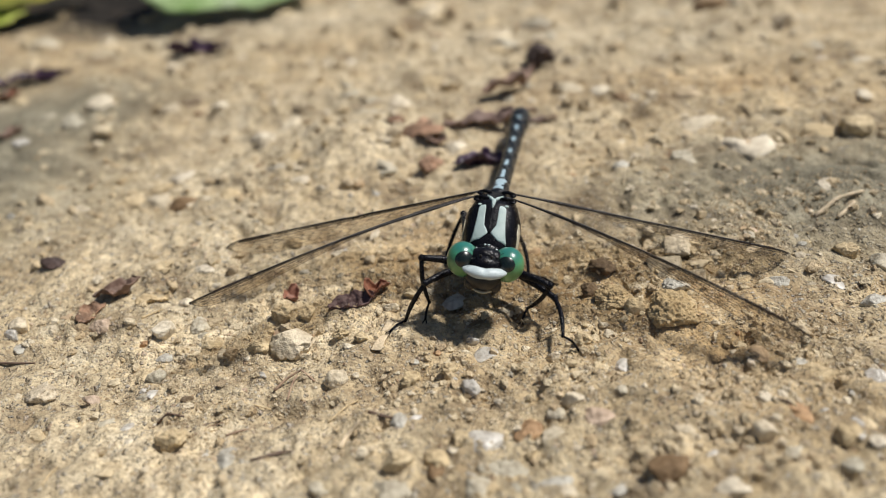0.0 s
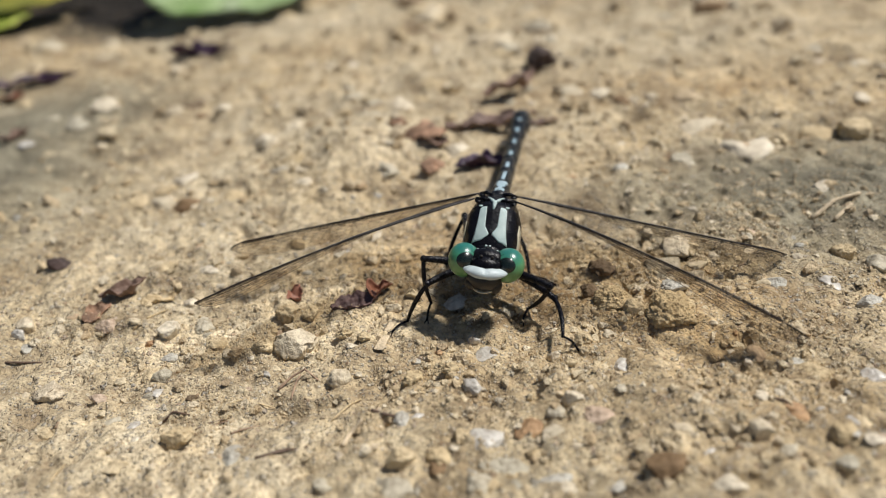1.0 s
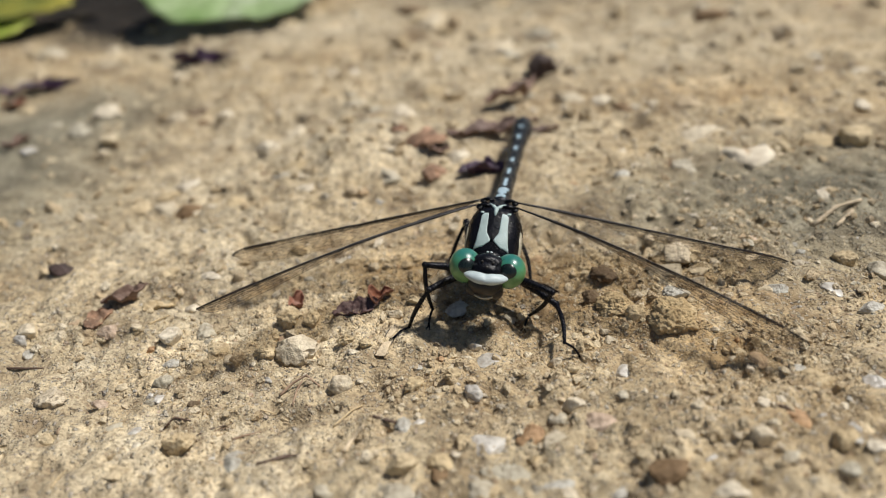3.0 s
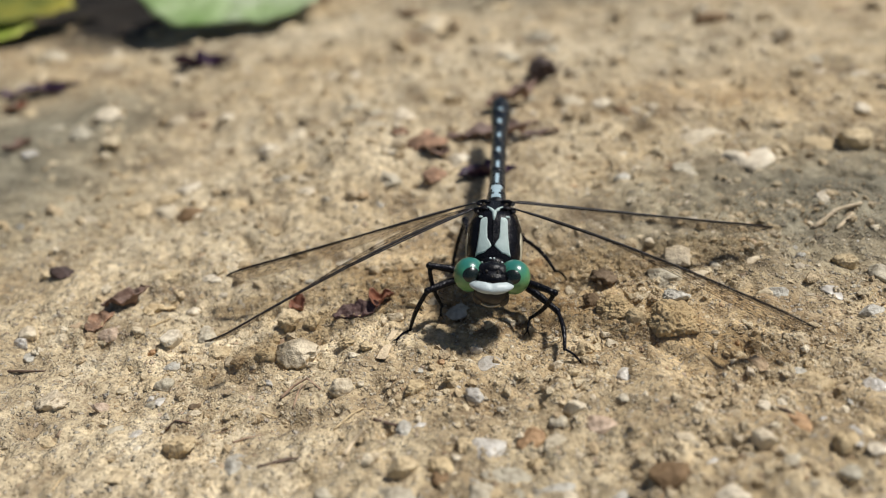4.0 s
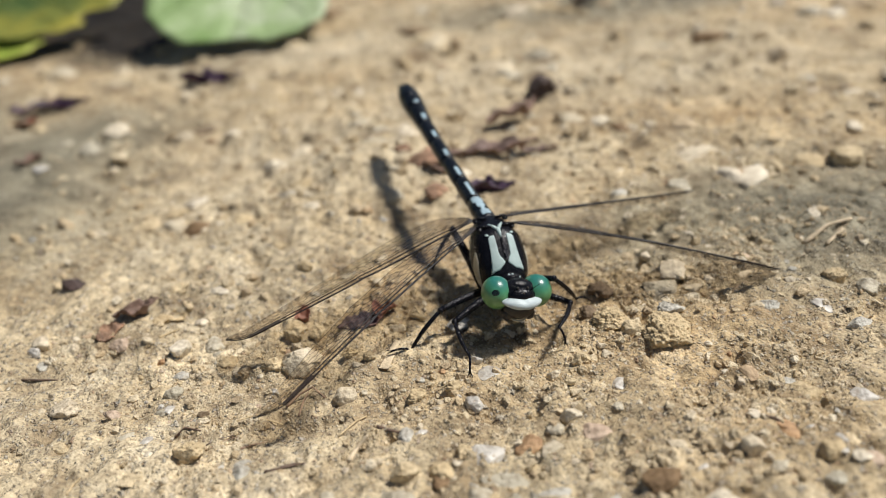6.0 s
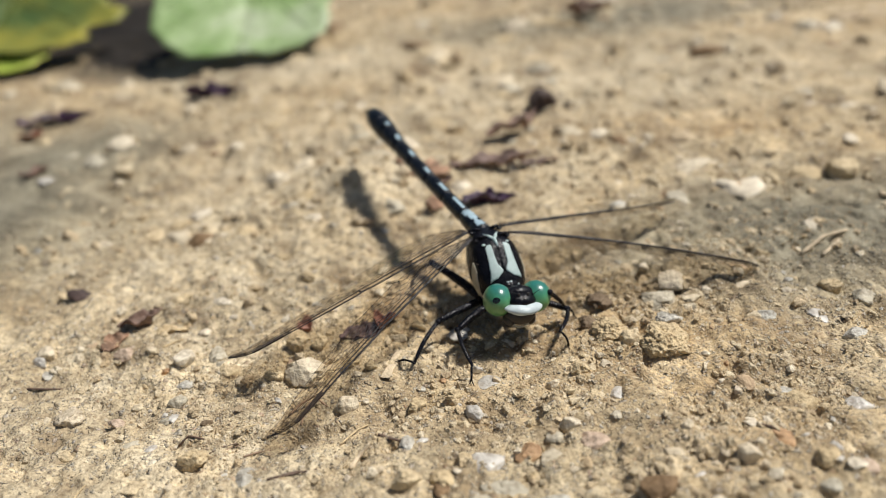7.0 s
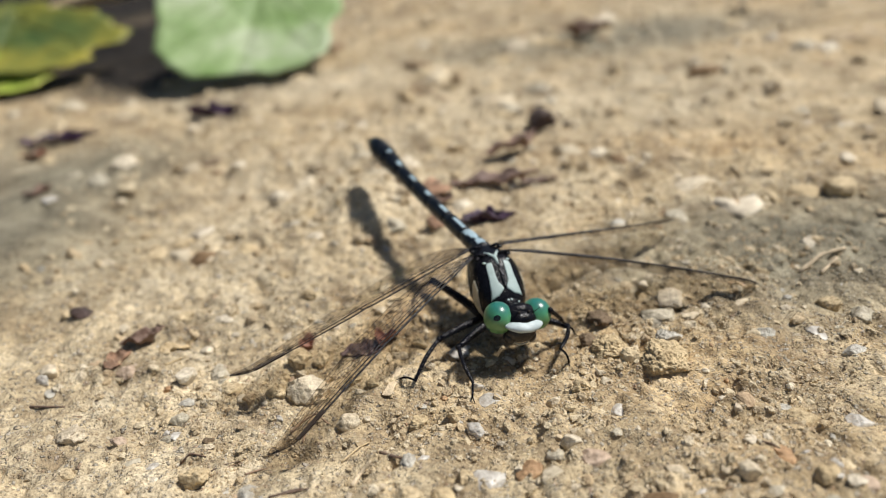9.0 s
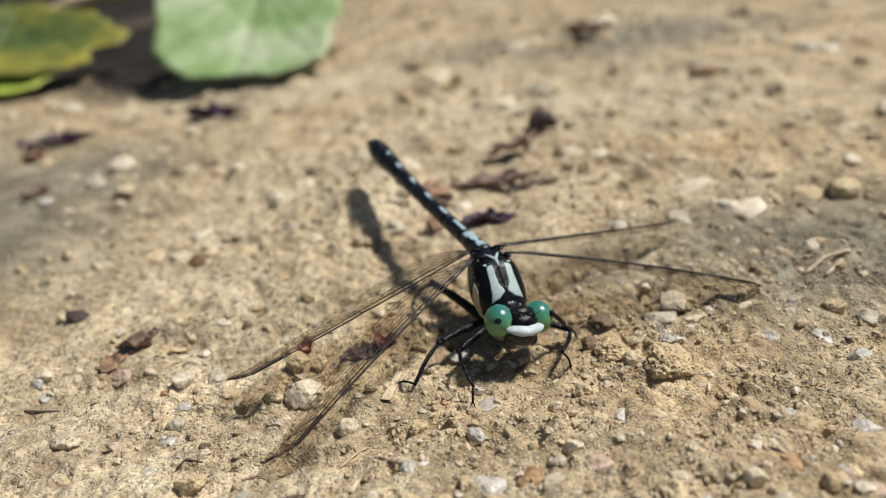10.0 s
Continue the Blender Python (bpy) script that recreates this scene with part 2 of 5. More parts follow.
GRIT = stone_material("grit", [(0.60, 0.48, 0.30), (0.54, 0.42, 0.26), (0.67, 0.56, 0.38), (0.57, 0.47, 0.31), (0.44, 0.33, 0.20), (0.72, 0.63, 0.47), (0.54, 0.41, 0.245)], 0.8, 900, 0, "island")
glints(GRIT)
CLOD = stone_material("earth_clod", [(0.57, 0.445, 0.265), (0.65, 0.53, 0.345)], 0.9, 420, bumpy=0.0005)
PALE = stone_material("pale_stone", [(0.66, 0.56, 0.40), (0.72, 0.64, 0.50), (0.62, 0.52, 0.36)], 0.7, 380)
GREYS = stone_material("grey_stone", [(0.48, 0.425, 0.32), (0.55, 0.49, 0.37), (0.43, 0.39, 0.30)], 0.65, 420)
BLUES = stone_material("blue_grey_stone", [(0.46, 0.435, 0.37), (0.55, 0.52, 0.45)], 0.45, 420)
BROWNS = stone_material("brown_stone", [(0.22, 0.14, 0.07), (0.28, 0.18, 0.10)], 0.75, 400)
ORANGES = stone_material("orange_stone", [(0.44, 0.26, 0.13), (0.48, 0.31, 0.17)], 0.7, 400)
PINKS = stone_material("pink_stone", [(0.54, 0.40, 0.29), (0.57, 0.44, 0.33)], 0.7, 400)
QUARTZ = stone_material("quartz", [(0.70, 0.655, 0.58), (0.78, 0.735, 0.66)], 0.22, 350, 0.25, bumpy=0.0003)
DARKS = stone_material("dark_stone", [(0.17, 0.12, 0.075), (0.22, 0.16, 0.10)], 0.8, 400)
MIXED = stone_material("mixed_stone", [(0.58, 0.46, 0.29), (0.50, 0.44, 0.34), (0.64, 0.54, 0.37), (0.46, 0.31, 0.17), (0.70, 0.63, 0.50), (0.52, 0.39, 0.23), (0.42, 0.39, 0.33)], 0.75, 500)
PURPLE = plain_material("purple_petal", (0.060, 0.030, 0.058), 0.45, vary=0.6, scale=400, bumpy=0.0003)
DRYRED = plain_material("dry_red_petal", (0.27, 0.115, 0.07), 0.6, vary=0.5, scale=500, bumpy=0.0003)
DRYBRN = plain_material("dry_brown_petal", (0.20, 0.125, 0.09), 0.65, vary=0.6, scale=400, bumpy=0.0003)
LITTER = plain_material("dark_litter", (0.075, 0.048, 0.04), 0.7, vary=0.6, scale=450, bumpy=0.0004)
CRUMB = plain_material("crumbling_leaf", (0.28, 0.165, 0.10), 0.75, vary=0.7, scale=450, bumpy=0.0004)
SHRED = plain_material("dry_shred", (0.21, 0.14, 0.112), 0.7, vary=0.55, scale=350, bumpy=0.0004)
ROOT = plain_material("rootlet", (0.34, 0.23, 0.15), 0.75, vary=0.4, scale=600, bumpy=0.0002)
SPLINTER = plain_material("splinter", (0.60, 0.48, 0.32), 0.8, vary=0.35, scale=500, bumpy=0.0004)
BARK = plain_material("bark", (0.15, 0.10, 0.07), 0.8, vary=0.5, scale=500, bumpy=0.0003)
FUZZ = plain_material("fuzz", (0.16, 0.13, 0.10), 0.6)
VIOLET = plain_material("withered_violet", (0.15, 0.092, 0.09), 0.6, vary=0.6, scale=450, bumpy=0.0004)
STRAW = plain_material("straw", (0.55, 0.42, 0.24), 0.7, vary=0.3, scale=700, bumpy=0.0002)
# black base tinted blue to add the sky's sheen along the abdomen
TAILBLK = plain_material("abdomen_chitin", (0.006, 0.008, 0.012), 0.30, 0.28, 0.5, 1500)
BLACK = plain_material("black_chitin", (0.005, 0.005, 0.007), 0.24, 0.20, 0.5, 1500)
LEGBLK = plain_material("leg_chitin", (0.005, 0.005, 0.008), 0.24, 0.20, 0.4, 2500)
CREAM = plain_material("pale_stripe", (0.38, 0.47, 0.45), 0.45, 0.4, 0.10, 1200)
WHITE = plain_material("white_face", (0.47, 0.54, 0.545), 0.38, 0.4, 0.06, 1200)
FLANK = plain_material("cream_flank", (0.50, 0.45, 0.33), 0.55, 0.3, 0.25, 900)
SPOT = plain_material("abdomen_mark", (0.33, 0.44, 0.49), 0.45, 0.4, 0.15, 1200)
FACE = plain_material("dark_face", (0.022, 0.017, 0.013), 0.35, 0.5, 0.5, 1200)
VEIN = plain_material("wing_vein", (0.014, 0.010, 0.009), 0.4, 0.5, 0.4, 2000)
STIGMA = plain_material("wing_mark", (0.030, 0.018, 0.013), 0.4, 0.5, 0.3, 2000)
MEMBRANE = membrane_material()
EYE = eye_material()
PUPIL = plain_material("eye_spot", (0.006, 0.012, 0.010), 0.28, 0.5, 0.3, 1500, 0.00002, 0.3)
LEAF_A = leaf_material("round_leaf", (0.28, 0.38, 0.17), (0.15, 0.25, 0.065), (0.44, 0.50, 0.33))
LEAF_C = leaf_material("yellow_leaf", (0.30, 0.40, 0.05), (0.20, 0.32, 0.04), (0.45, 0.48, 0.09))
LEAF_B = leaf_material("lobed_leaf", (0.13, 0.15, 0.022), (0.045, 0.095, 0.02), (0.28, 0.25, 0.03))


# ------------------------------------------------------------------ mesh helpers (millimetres in, metres out)
MM = 0.001


def mesh_of(name, verts, faces, mats, smooth=True, slots=None):
    me = bpy.data.meshes.new(name)
    me.from_pydata([tuple(c * MM for c in v) for v in verts], [], faces)
    for mt in mats if isinstance(mats, (list, tuple)) else [mats]:
        me.materials.append(mt)
    me.polygons.foreach_set("use_smooth", [smooth] * len(me.polygons))
    if slots is not None:
        me.polygons.foreach_set("material_index", slots)
    me.update()
    return me


def part(name, data, parent, label=""):
    ob = new(name, data)
    ob.parent = parent
    if label:
        ob["label"] = label
    return ob


def loft(rings, cap=True):
    """Faces over a list of equally long closed rings."""
    k = len(rings[0])
    verts = [p for r in rings for p in r]
    faces = [(i * k + j, i * k + (j + 1) % k, (i + 1) * k + (j + 1) % k, (i + 1) * k + j) for i in range(len(rings) - 1) for j in range(k)]
    if cap:
        faces += [tuple(reversed(range(k))), tuple((len(rings) - 1) * k + j for j in range(k))]
    return verts, faces


def tube(points, radii, sides=8):
    """A tube along points, with a radius at each."""
    pts = [Vector(p) for p in points]
    rings, up = [], Vector((0, 0, 1))
    for i, p in enumerate(pts):
        d = (pts[min(i + 1, len(pts) - 1)] - pts[max(i - 1, 0)]).normalized()
        a = up - d * up.dot(d)
        a = a.normalized() if a.length > 1e-4 else Vector((1, 0, 0))
        c = d.cross(a)
        up = a
        rings.append([p + (a * math.cos(2 * math.pi * j / sides) + c * math.sin(2 * math.pi * j / sides)) * radii[i] for j in range(sides)])
    return loft(rings)


def join(pieces):
    verts, faces = [], []
    for v, f in pieces:
        k = len(verts)
        verts += list(v)
        faces += [tuple(i + k for i in q) for q in f]
    return verts, faces


def ball(centre, radii, seg=20, ring=12, turn=None, shape=None):
    """An ellipsoid; shape may move each point of the unit ball first."""
    rings = []
    for i in range(1, ring):
        a = math.pi * i / ring
        r = []
        for j in range(seg):
            b = 2 * math.pi * j / seg
            p = Vector((math.sin(a) * math.cos(b), math.sin(a) * math.sin(b), math.cos(a)))
            if shape:
                p = shape(p)
            p = Vector((p.x * radii[0], p.y * radii[1], p.z * radii[2]))
            if turn:
                p = turn @ p
            r.append(p + Vector(centre))
        rings.append(r)
    return loft(list(reversed(rings)))


def interp(x, table):
    return float(np.interp(x, [a for a, _ in table], [b for _, b in table]))


# value noise on a lattice, for relief
LATTICE = np.random.RandomState(7).rand(256, 256)


def relief_noise(x, y):
    x, y = np.asarray(x, float), np.asarray(y, float)
    xi, yi = np.floor(x).astype(int), np.floor(y).astype(int)
    fx, fy = x - xi, y - yi
    fx, fy = fx * fx * (3 - 2 * fx), fy * fy * (3 - 2 * fy)
    g = lambda a, b: LATTICE[a % 256, b % 256]
    return (g(xi, yi) * (1 - fx) + g(xi + 1, yi) * fx) * (1 - fy) + (g(xi, yi + 1) * (1 - fx) + g(xi + 1, yi + 1) * fx) * fy - 0.5


def ground_z(x, y):
    """Height of the earth in mm at a place in mm."""
    x, y = np.asarray(x, float), np.asarray(y, float)
    z = 0 * x
    crumb = 0.62 + 0.75 * np.exp(-(((x - 8) / 24) ** 2 + ((y + 1) / 13) ** 2))
    for k, (size, amp) in enumerate(((37, 1.6), (13, 1.2), (5.3, 1.1), (2.3, 1.08), (1.05, 0.74))):
        c, s = math.cos(0.7 * k), math.sin(0.7 * k)
        z = z + amp * (crumb if k > 1 else 1.0) * relief_noise((x * c - y * s) / size + 31 * k, (x * s + y * c) / size + 17 * k)
    z = z + 3.4 * np.exp(-(((x + 13) / 13) ** 2 + ((y - 44) / 14) ** 2)) - 1.2 * np.exp(-(((x + 3) / 8) ** 2 + ((y + 2) / 6) ** 2))
    # small pits between the crumbs
    back = np.clip((y - 22) / 25, 0, 1)
    for size, deep, edge in ((1.9, 2.6, 0.2), (3.4, 3.2, 0.24), (1.2, 1.6, 0.16)):
        z = z - deep * (1 - 0.85 * back) * np.clip(relief_noise(x / size + 71 * size, y / size + 23 * size) - edge, 0, 0.3)
    for k, (size, amp) in enumerate(((11, 1.6), (5.1, 1.4), (2.7, 0.7))):
        z = z + amp * back * relief_noise(x / size + 57 + 13 * k, y / size + 91 + 7 * k)
    near = np.exp(-(((x - 1) / 14) ** 2 + ((y - 3) / 10) ** 2))
    return z * (1 - 0.35 * near)


# ------------------------------------------------------------------ ground
def axis(lo, hi, step, reach, grow=1.09):
    mid = list(np.arange(lo, hi + 1e-6, step))
    out, d = [], step
    p = hi
    while p < reach:
        d *= grow
        p += d
        out.append(p)
    inn, d, p = [], step, lo
    while p > -reach:
        d *= grow
        p -= d
        inn.append(p)
    return np.array(inn[::-1] + mid + out)


def build_ground():
    xs, ys = axis(-56, 56, 0.24, 40000, 1.05), axis(-28, 60, 0.24, 40000, 1.05)
    gx, gy = np.meshgrid(xs, ys)
    gz = ground_z(gx, gy)
    far = np.hypot(gx, gy)
    gz = gz * np.clip(1 - (far - 400) / 600, 0, 1)
    nx, ny = len(xs), len(ys)
    me = bpy.data.meshes.new("ground")
    co = np.stack([gx, gy, gz], -1).reshape(-1, 3) * MM
    i = np.arange(nx * ny).reshape(ny, nx)
    quads = np.stack([i[:-1, :-1], i[:-1, 1:], i[1:, 1:], i[1:, :-1]], -1).reshape(-1, 4)
    me.vertices.add(len(co))
    me.vertices.foreach_set("co", co.ravel())
    me.loops.add(quads.size)
    me.loops.foreach_set("vertex_index", quads.ravel())
    me.polygons.add(len(quads))
    me.polygons.foreach_set("loop_start", np.arange(0, quads.size, 4))
    me.polygons.foreach_set("use_smooth", np.ones(len(quads), bool))
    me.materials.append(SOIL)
    me.update()
    me.validate()
    return tagged(new("ground", me), "dry tan sandy earth with dappled shade tinted on as grey patches", "ground", kind="structure")


build_ground()


# ------------------------------------------------------------------ dragonfly
# Body space in mm: y ahead, x to its right, z up, origin between the wing bases; the thing's own origin lies LIFT lower, at its feet.
LIFT = 8.0
NECK = Vector((0, 6.0, -2.8))

THORAX_W = [(-2.9, 1.0), (-1.5, 1.9), (0, 2.45), (1.5, 2.75), (3.5, 2.7), (4.6, 2.35), (5.3, 1.85), (5.8, 1.2)]
THORAX_T = [(-2.9, -0.9), (-1.5, 0.05), (0.5, 0.3), (1.6, 0.3), (2.4, 0.05), (3.5, -0.75), (4.6, -1.55), (5.3, -2.2), (5.8, -2.9)]
THORAX_B = [(-2.9, -2.6), (-1.5, -4.2), (0.5, -5.3), (2.4, -5.9), (4.0, -5.9), (5.0, -5.4), (5.8, -4.4)]


def thorax_point(y, a, out=0.0):
    """A point of the thorax at y, a radians round from the back ridge (to its right), out mm off the skin."""
    w, t, b = interp(y, THORAX_W), interp(y, THORAX_T), interp(y, THORAX_B)
    zc = b + (t - b) * 0.52
    s, c = math.sin(a), math.cos(a)
    h = t - zc if c > 0 else zc - b
    x = w * math.copysign(abs(s) ** 0.8, s)
    z = zc + h * math.copysign(abs(c) ** 0.9, c)
    n = Vector((x / max(w, 0.1) ** 2, 0.1, (z - zc) / max(h, 0.1) ** 2)).normalized()
    return Vector((x, y, z)) + n * out


def thorax_angle(y, x):
    w = interp(y, THORAX_W)
    return math.copysign(math.asin(min(0.999, (abs(x) / w) ** 1.25)), x)


def skin_patch(rows, thick=0.07):
    """A raised patch of skin: rows of (y, x or angle limits) as lists of points given by a function of (i, u)."""
    top, bot = [], []
    k = len(rows[0])
    for r in rows:
        top += [p[0] for p in r]
        bot += [p[1] for p in r]
    n, m = len(rows), k
    verts = top + bot
    o = n * m
    faces = []
    for i in range(n - 1):
        for j in range(m - 1):
            a, b, c, d = i * m + j, i * m + j + 1, (i + 1) * m + j + 1, (i + 1) * m + j
            faces += [(a, b, c, d), (o + d, o + c, o + b, o + a)]
    rim = [i for i in range(m)] + [i * m + m - 1 for i in range(1, n)] + [(n - 1) * m + j for j in range(m - 2, -1, -1)] + [i * m for i in range(n - 2, 0, -1)]
    for a, b in zip(rim, rim[1:] + rim[:1]):
        faces.append((b, a, o + a, o + b))
    return verts, faces


def thorax_stripe(side):
    """The pale stripe beside the ridge: a band that widens in front into a foot that turns to the middle."""
    rows = []
    for i in range(25):
        y = 2.1 + (5.05 - 2.1) * i / 24
        xi = interp(y, [(2.1, 0.66), (2.5, 0.62), (3.4, 0.60), (3.95, 0.55), (4.25, 0.32), (4.6, 0.12), (5.05, 0.85)])
        xo = interp(y, [(2.1, 1.08), (2.3, 1.28), (3.5, 1.36), (4.5, 1.5), (5.05, 1.66)])
        rows.append([(thorax_point(y, thorax_angle(y, side * (xi + (xo - xi) * j / 8)), 0.06), thorax_point(y, thorax_angle(y, side * (xi + (xo - xi) * j / 8)), -0.15)) for j in range(9)])
    return skin_patch(rows)


def flank_stripe(side, y0, y1, a0, a1, lean):
    rows = []
    for i in range(17):
        a = a0 + (a1 - a0) * i / 16
        mid = lean * (i / 16 - 0.5)
        taper = math.sin(math.pi * (0.12 + 0.76 * i / 16)) ** 0.5
        c, h = (y0 + y1) / 2 + mid, (y1 - y0) / 2 * taper
        rows.append([(thorax_point(c - h + 2 * h * j / 6, side * a, 0.05), thorax_point(c - h + 2 * h * j / 6, side * a, -0.15)) for j in range(7)])
    return skin_patch(rows)


def hairs(n, seed, at, length, radius=0.012):
    rnd, out = random.Random(seed), []
    for _ in range(n):
        p, d = at(rnd)
        q = p + d * length * rnd.uniform(0.5, 1)
        out.append(tube([p, (p + q) / 2 + Vector((rnd.uniform(-0.1, 0.1), rnd.uniform(-0.1, 0.1), 0)), q], [radius, radius * 0.8, radius * 0.3], 3))
    return join(out)


def build_thorax(root):
    rings = []
    for i in range(49):
        y = -2.9 + 8.7 * i / 48
        rings.append([thorax_point(y, -2 * math.pi * j / 40) for j in range(40)])
    th = part("thorax", mesh_of("thorax", *loft(rings), BLACK), root)
    th.location = (0, 0, LIFT * MM)
    for s in (1, -1):
        part("stripe", mesh_of("stripe", *thorax_stripe(s), CREAM), th, "pale grey-green dorsal stripe")
        part("flank_stripe", mesh_of("flank_stripe", *flank_stripe(s, 2.6, 4.3, 1.15, 2.3, 1.2), FLANK), th, "cream side stripe")
        part("flank_stripe", mesh_of("flank_stripe", *flank_stripe(s, -0.9, 1.6, 1.25, 2.4, 1.4), FLANK), th, "cream side stripe")
        part("shoulder_spot", mesh_of("shoulder_spot", *ball(thorax_point(1.85, thorax_angle(1.85, s * 1.28), 0.0), (0.22, 0.16, 0.1)), CREAM), th, "small pale spot by the wing root")
        part("wing_root", mesh_of("wing_root", *join([ball((s * 1.75, 0.6, 0.0), (0.36, 0.5, 0.2), 12, 8), ball((s * 1.6, -1.1, -0.12), (0.36, 0.45, 0.2), 12, 8), tube([(s * 0.5, 0.9, 0.3), (s * 1.2, 0.7, 0.3), (s * 2.0, 0.6, 0.2)], [0.14, 0.2, 0.12], 7), tube([(s * 0.5, -0.9, 0.15), (s * 1.2, -1.1, 0.15), (s * 1.8, -1.1, 0.0)], [0.14, 0.2, 0.12], 7)]), BLACK), th)
    ridge = tube([thorax_point(y, 0, 0.03) for y in np.linspace(4.6, 2.1, 10)], [0.1] * 10, 6)
    part("ridge", mesh_of("ridge", *ridge, BLACK), th, "glossy black mid-dorsal ridge")
    fork = join([tube([(0, 2.5, 0.06), (0, 1.9, 0.24), (0, 1.35, 0.30)], [0.08, 0.2, 0.24], 8)] + [tube([(0, 1.5, 0.28), (s * 0.35, 0.95, 0.34), (s * 0.75, 0.35, 0.30)], [0.2, 0.19, 0.08], 6) for s in (1, -1)])
    part("back_mark", mesh_of("back_mark", *fork, CREAM), th, "pale forked mark between the wings")

    def fuzz(r):
        y, a = r.uniform(-2.0, 3.6), r.choice((1, -1)) * r.uniform(0.9, 2.3)
        p = thorax_point(y, a)
        return p, (thorax_point(y, a, 1.0) - p + Vector((0, r.uniform(-0.5, 0.3), 0))).normalized()

    part("hair", mesh_of("hair", *hairs(240, 4, fuzz, 0.8, 0.009), FUZZ), th, "fine pale fuzz")
    collar = ball((0, 5.75, -3.25), (1.45, 0.75, 1.15), 20, 12)
    co = part("collar", mesh_of("collar", *collar, BLACK), th, "black collar behind the head")
    for x, y, z, r in ((-0.17, 5.85, -2.13, 0.13), (0.17, 5.85, -2.13, 0.13), (0.9, 5.95, -2.5, 0.13), (-0.9, 5.95, -2.5, 0.13)):
        part("collar_spot", mesh_of("collar_spot", *ball((x, y, z), (r, r, 0.1), 10, 6), WHITE), co)
    return th


EYE_AT, EYE_SIZE = Vector((2.03, 7.75, -2.78)), (1.47, 1.60, 1.62)
PUPIL_R = 1.1
PUPILS = {}


def eye_turn(s):
    return Euler((radians(-12), radians(14 * s), radians(-8 * s))).to_matrix()


def build_head(root):
    h = lambda x, y, z: Vector((x, y, z)) - NECK
    skull = join([ball(h(0, 8.0, -3.0), (2.3, 1.25, 1.75), 24, 16), ball(h(0, 8.8, -2.3), (1.45, 0.95, 0.78), 24, 14), ball(h(0, 8.0, -1.75), (1.15, 0.8, 0.55), 16, 10), tube([h(0, 5.8, -3.0), h(0, 7.4, -3.0)], [0.7, 0.8], 10)])
    hd = part("head", mesh_of("head", *skull, BLACK), root)
    for s in (1, -1):
        me = mesh_of("eye", *ball((0, 0, 0), EYE_SIZE, 72, 48, eye_turn(s)), EYE)
        e = part("eye", me, hd, "glossy green compound eye")
        e.location = (Vector((s * EYE_AT.x, EYE_AT.y, EYE_AT.z)) - NECK) * MM
        PUPILS[s] = part("pupil", mesh_of("pupil", *ball((0, 0, 0), (PUPIL_R,) * 3, 48, 32), PUPIL), hd, "dark spot that looks out of the eye")
        an = tube([h(s * 0.8, 9.0, -1.7), h(s * 1.1, 9.25, -1.1), h(s * 1.45, 9.4, -0.6)], [0.07, 0.03, 0.012], 5)
        part("antenna", mesh_of("antenna", *an, BLACK), hd)
        part("jaw", mesh_of("jaw", *ball(h(s * 1.1, 9.0, -4.3), (0.6, 0.8, 0.75), 14, 10), FACE), hd)
    for x, y, z in ((0, 9.35, -1.75), (0.5, 8.9, -1.45), (-0.5, 8.9, -1.45)):
        part("ocellus", mesh_of("ocellus", *ball(h(x, y, z), (0.14, 0.14, 0.13), 10, 7), FACE), hd)

    def notched(p):
        q = p.copy()
        q.z *= 1 - 0.22 * math.exp(-((p.x / 0.16) ** 2)) - 0.25 * p.x * p.x
        q.y -= 0.50 * p.x * p.x
        return q

    part("face_bar", mesh_of("face_bar", *ball(h(0, 9.72, -2.66), (2.02, 0.78, 0.56), 48, 20, None, notched), WHITE), hd, "white bar across the face")
    part("upper_lip", mesh_of("upper_lip", *ball(h(0, 9.3, -3.75), (1.6, 0.85, 0.95), 28, 14, None, lambda p: Vector((p.x, p.y - 0.3 * p.x * p.x, p.z))), FACE), hd, "dark glossy upper lip")
    rim = tube([h(1.25 * math.sin(a), 9.75 - 0.45 * math.sin(a) ** 2, -4.05 - 0.72 * math.cos(a)) for a in np.linspace(-1.15, 1.15, 15)], [0.10] * 15, 6)
    part("lip_edge", mesh_of("lip_edge", *rim, FLANK), hd, "pale lower edge of the lip")
    return hd


SEGMENTS = [(4.4, 0.9, 0.88), (4.6, 0.88, 0.88), (4.6, 0.9, 0.92), (4.6, 0.92, 0.98), (4.0, 0.98, 1.25), (2.6, 1.3, 1.42), (2.3, 1.42, 1.3), (1.2, 1.2, 0.9)]


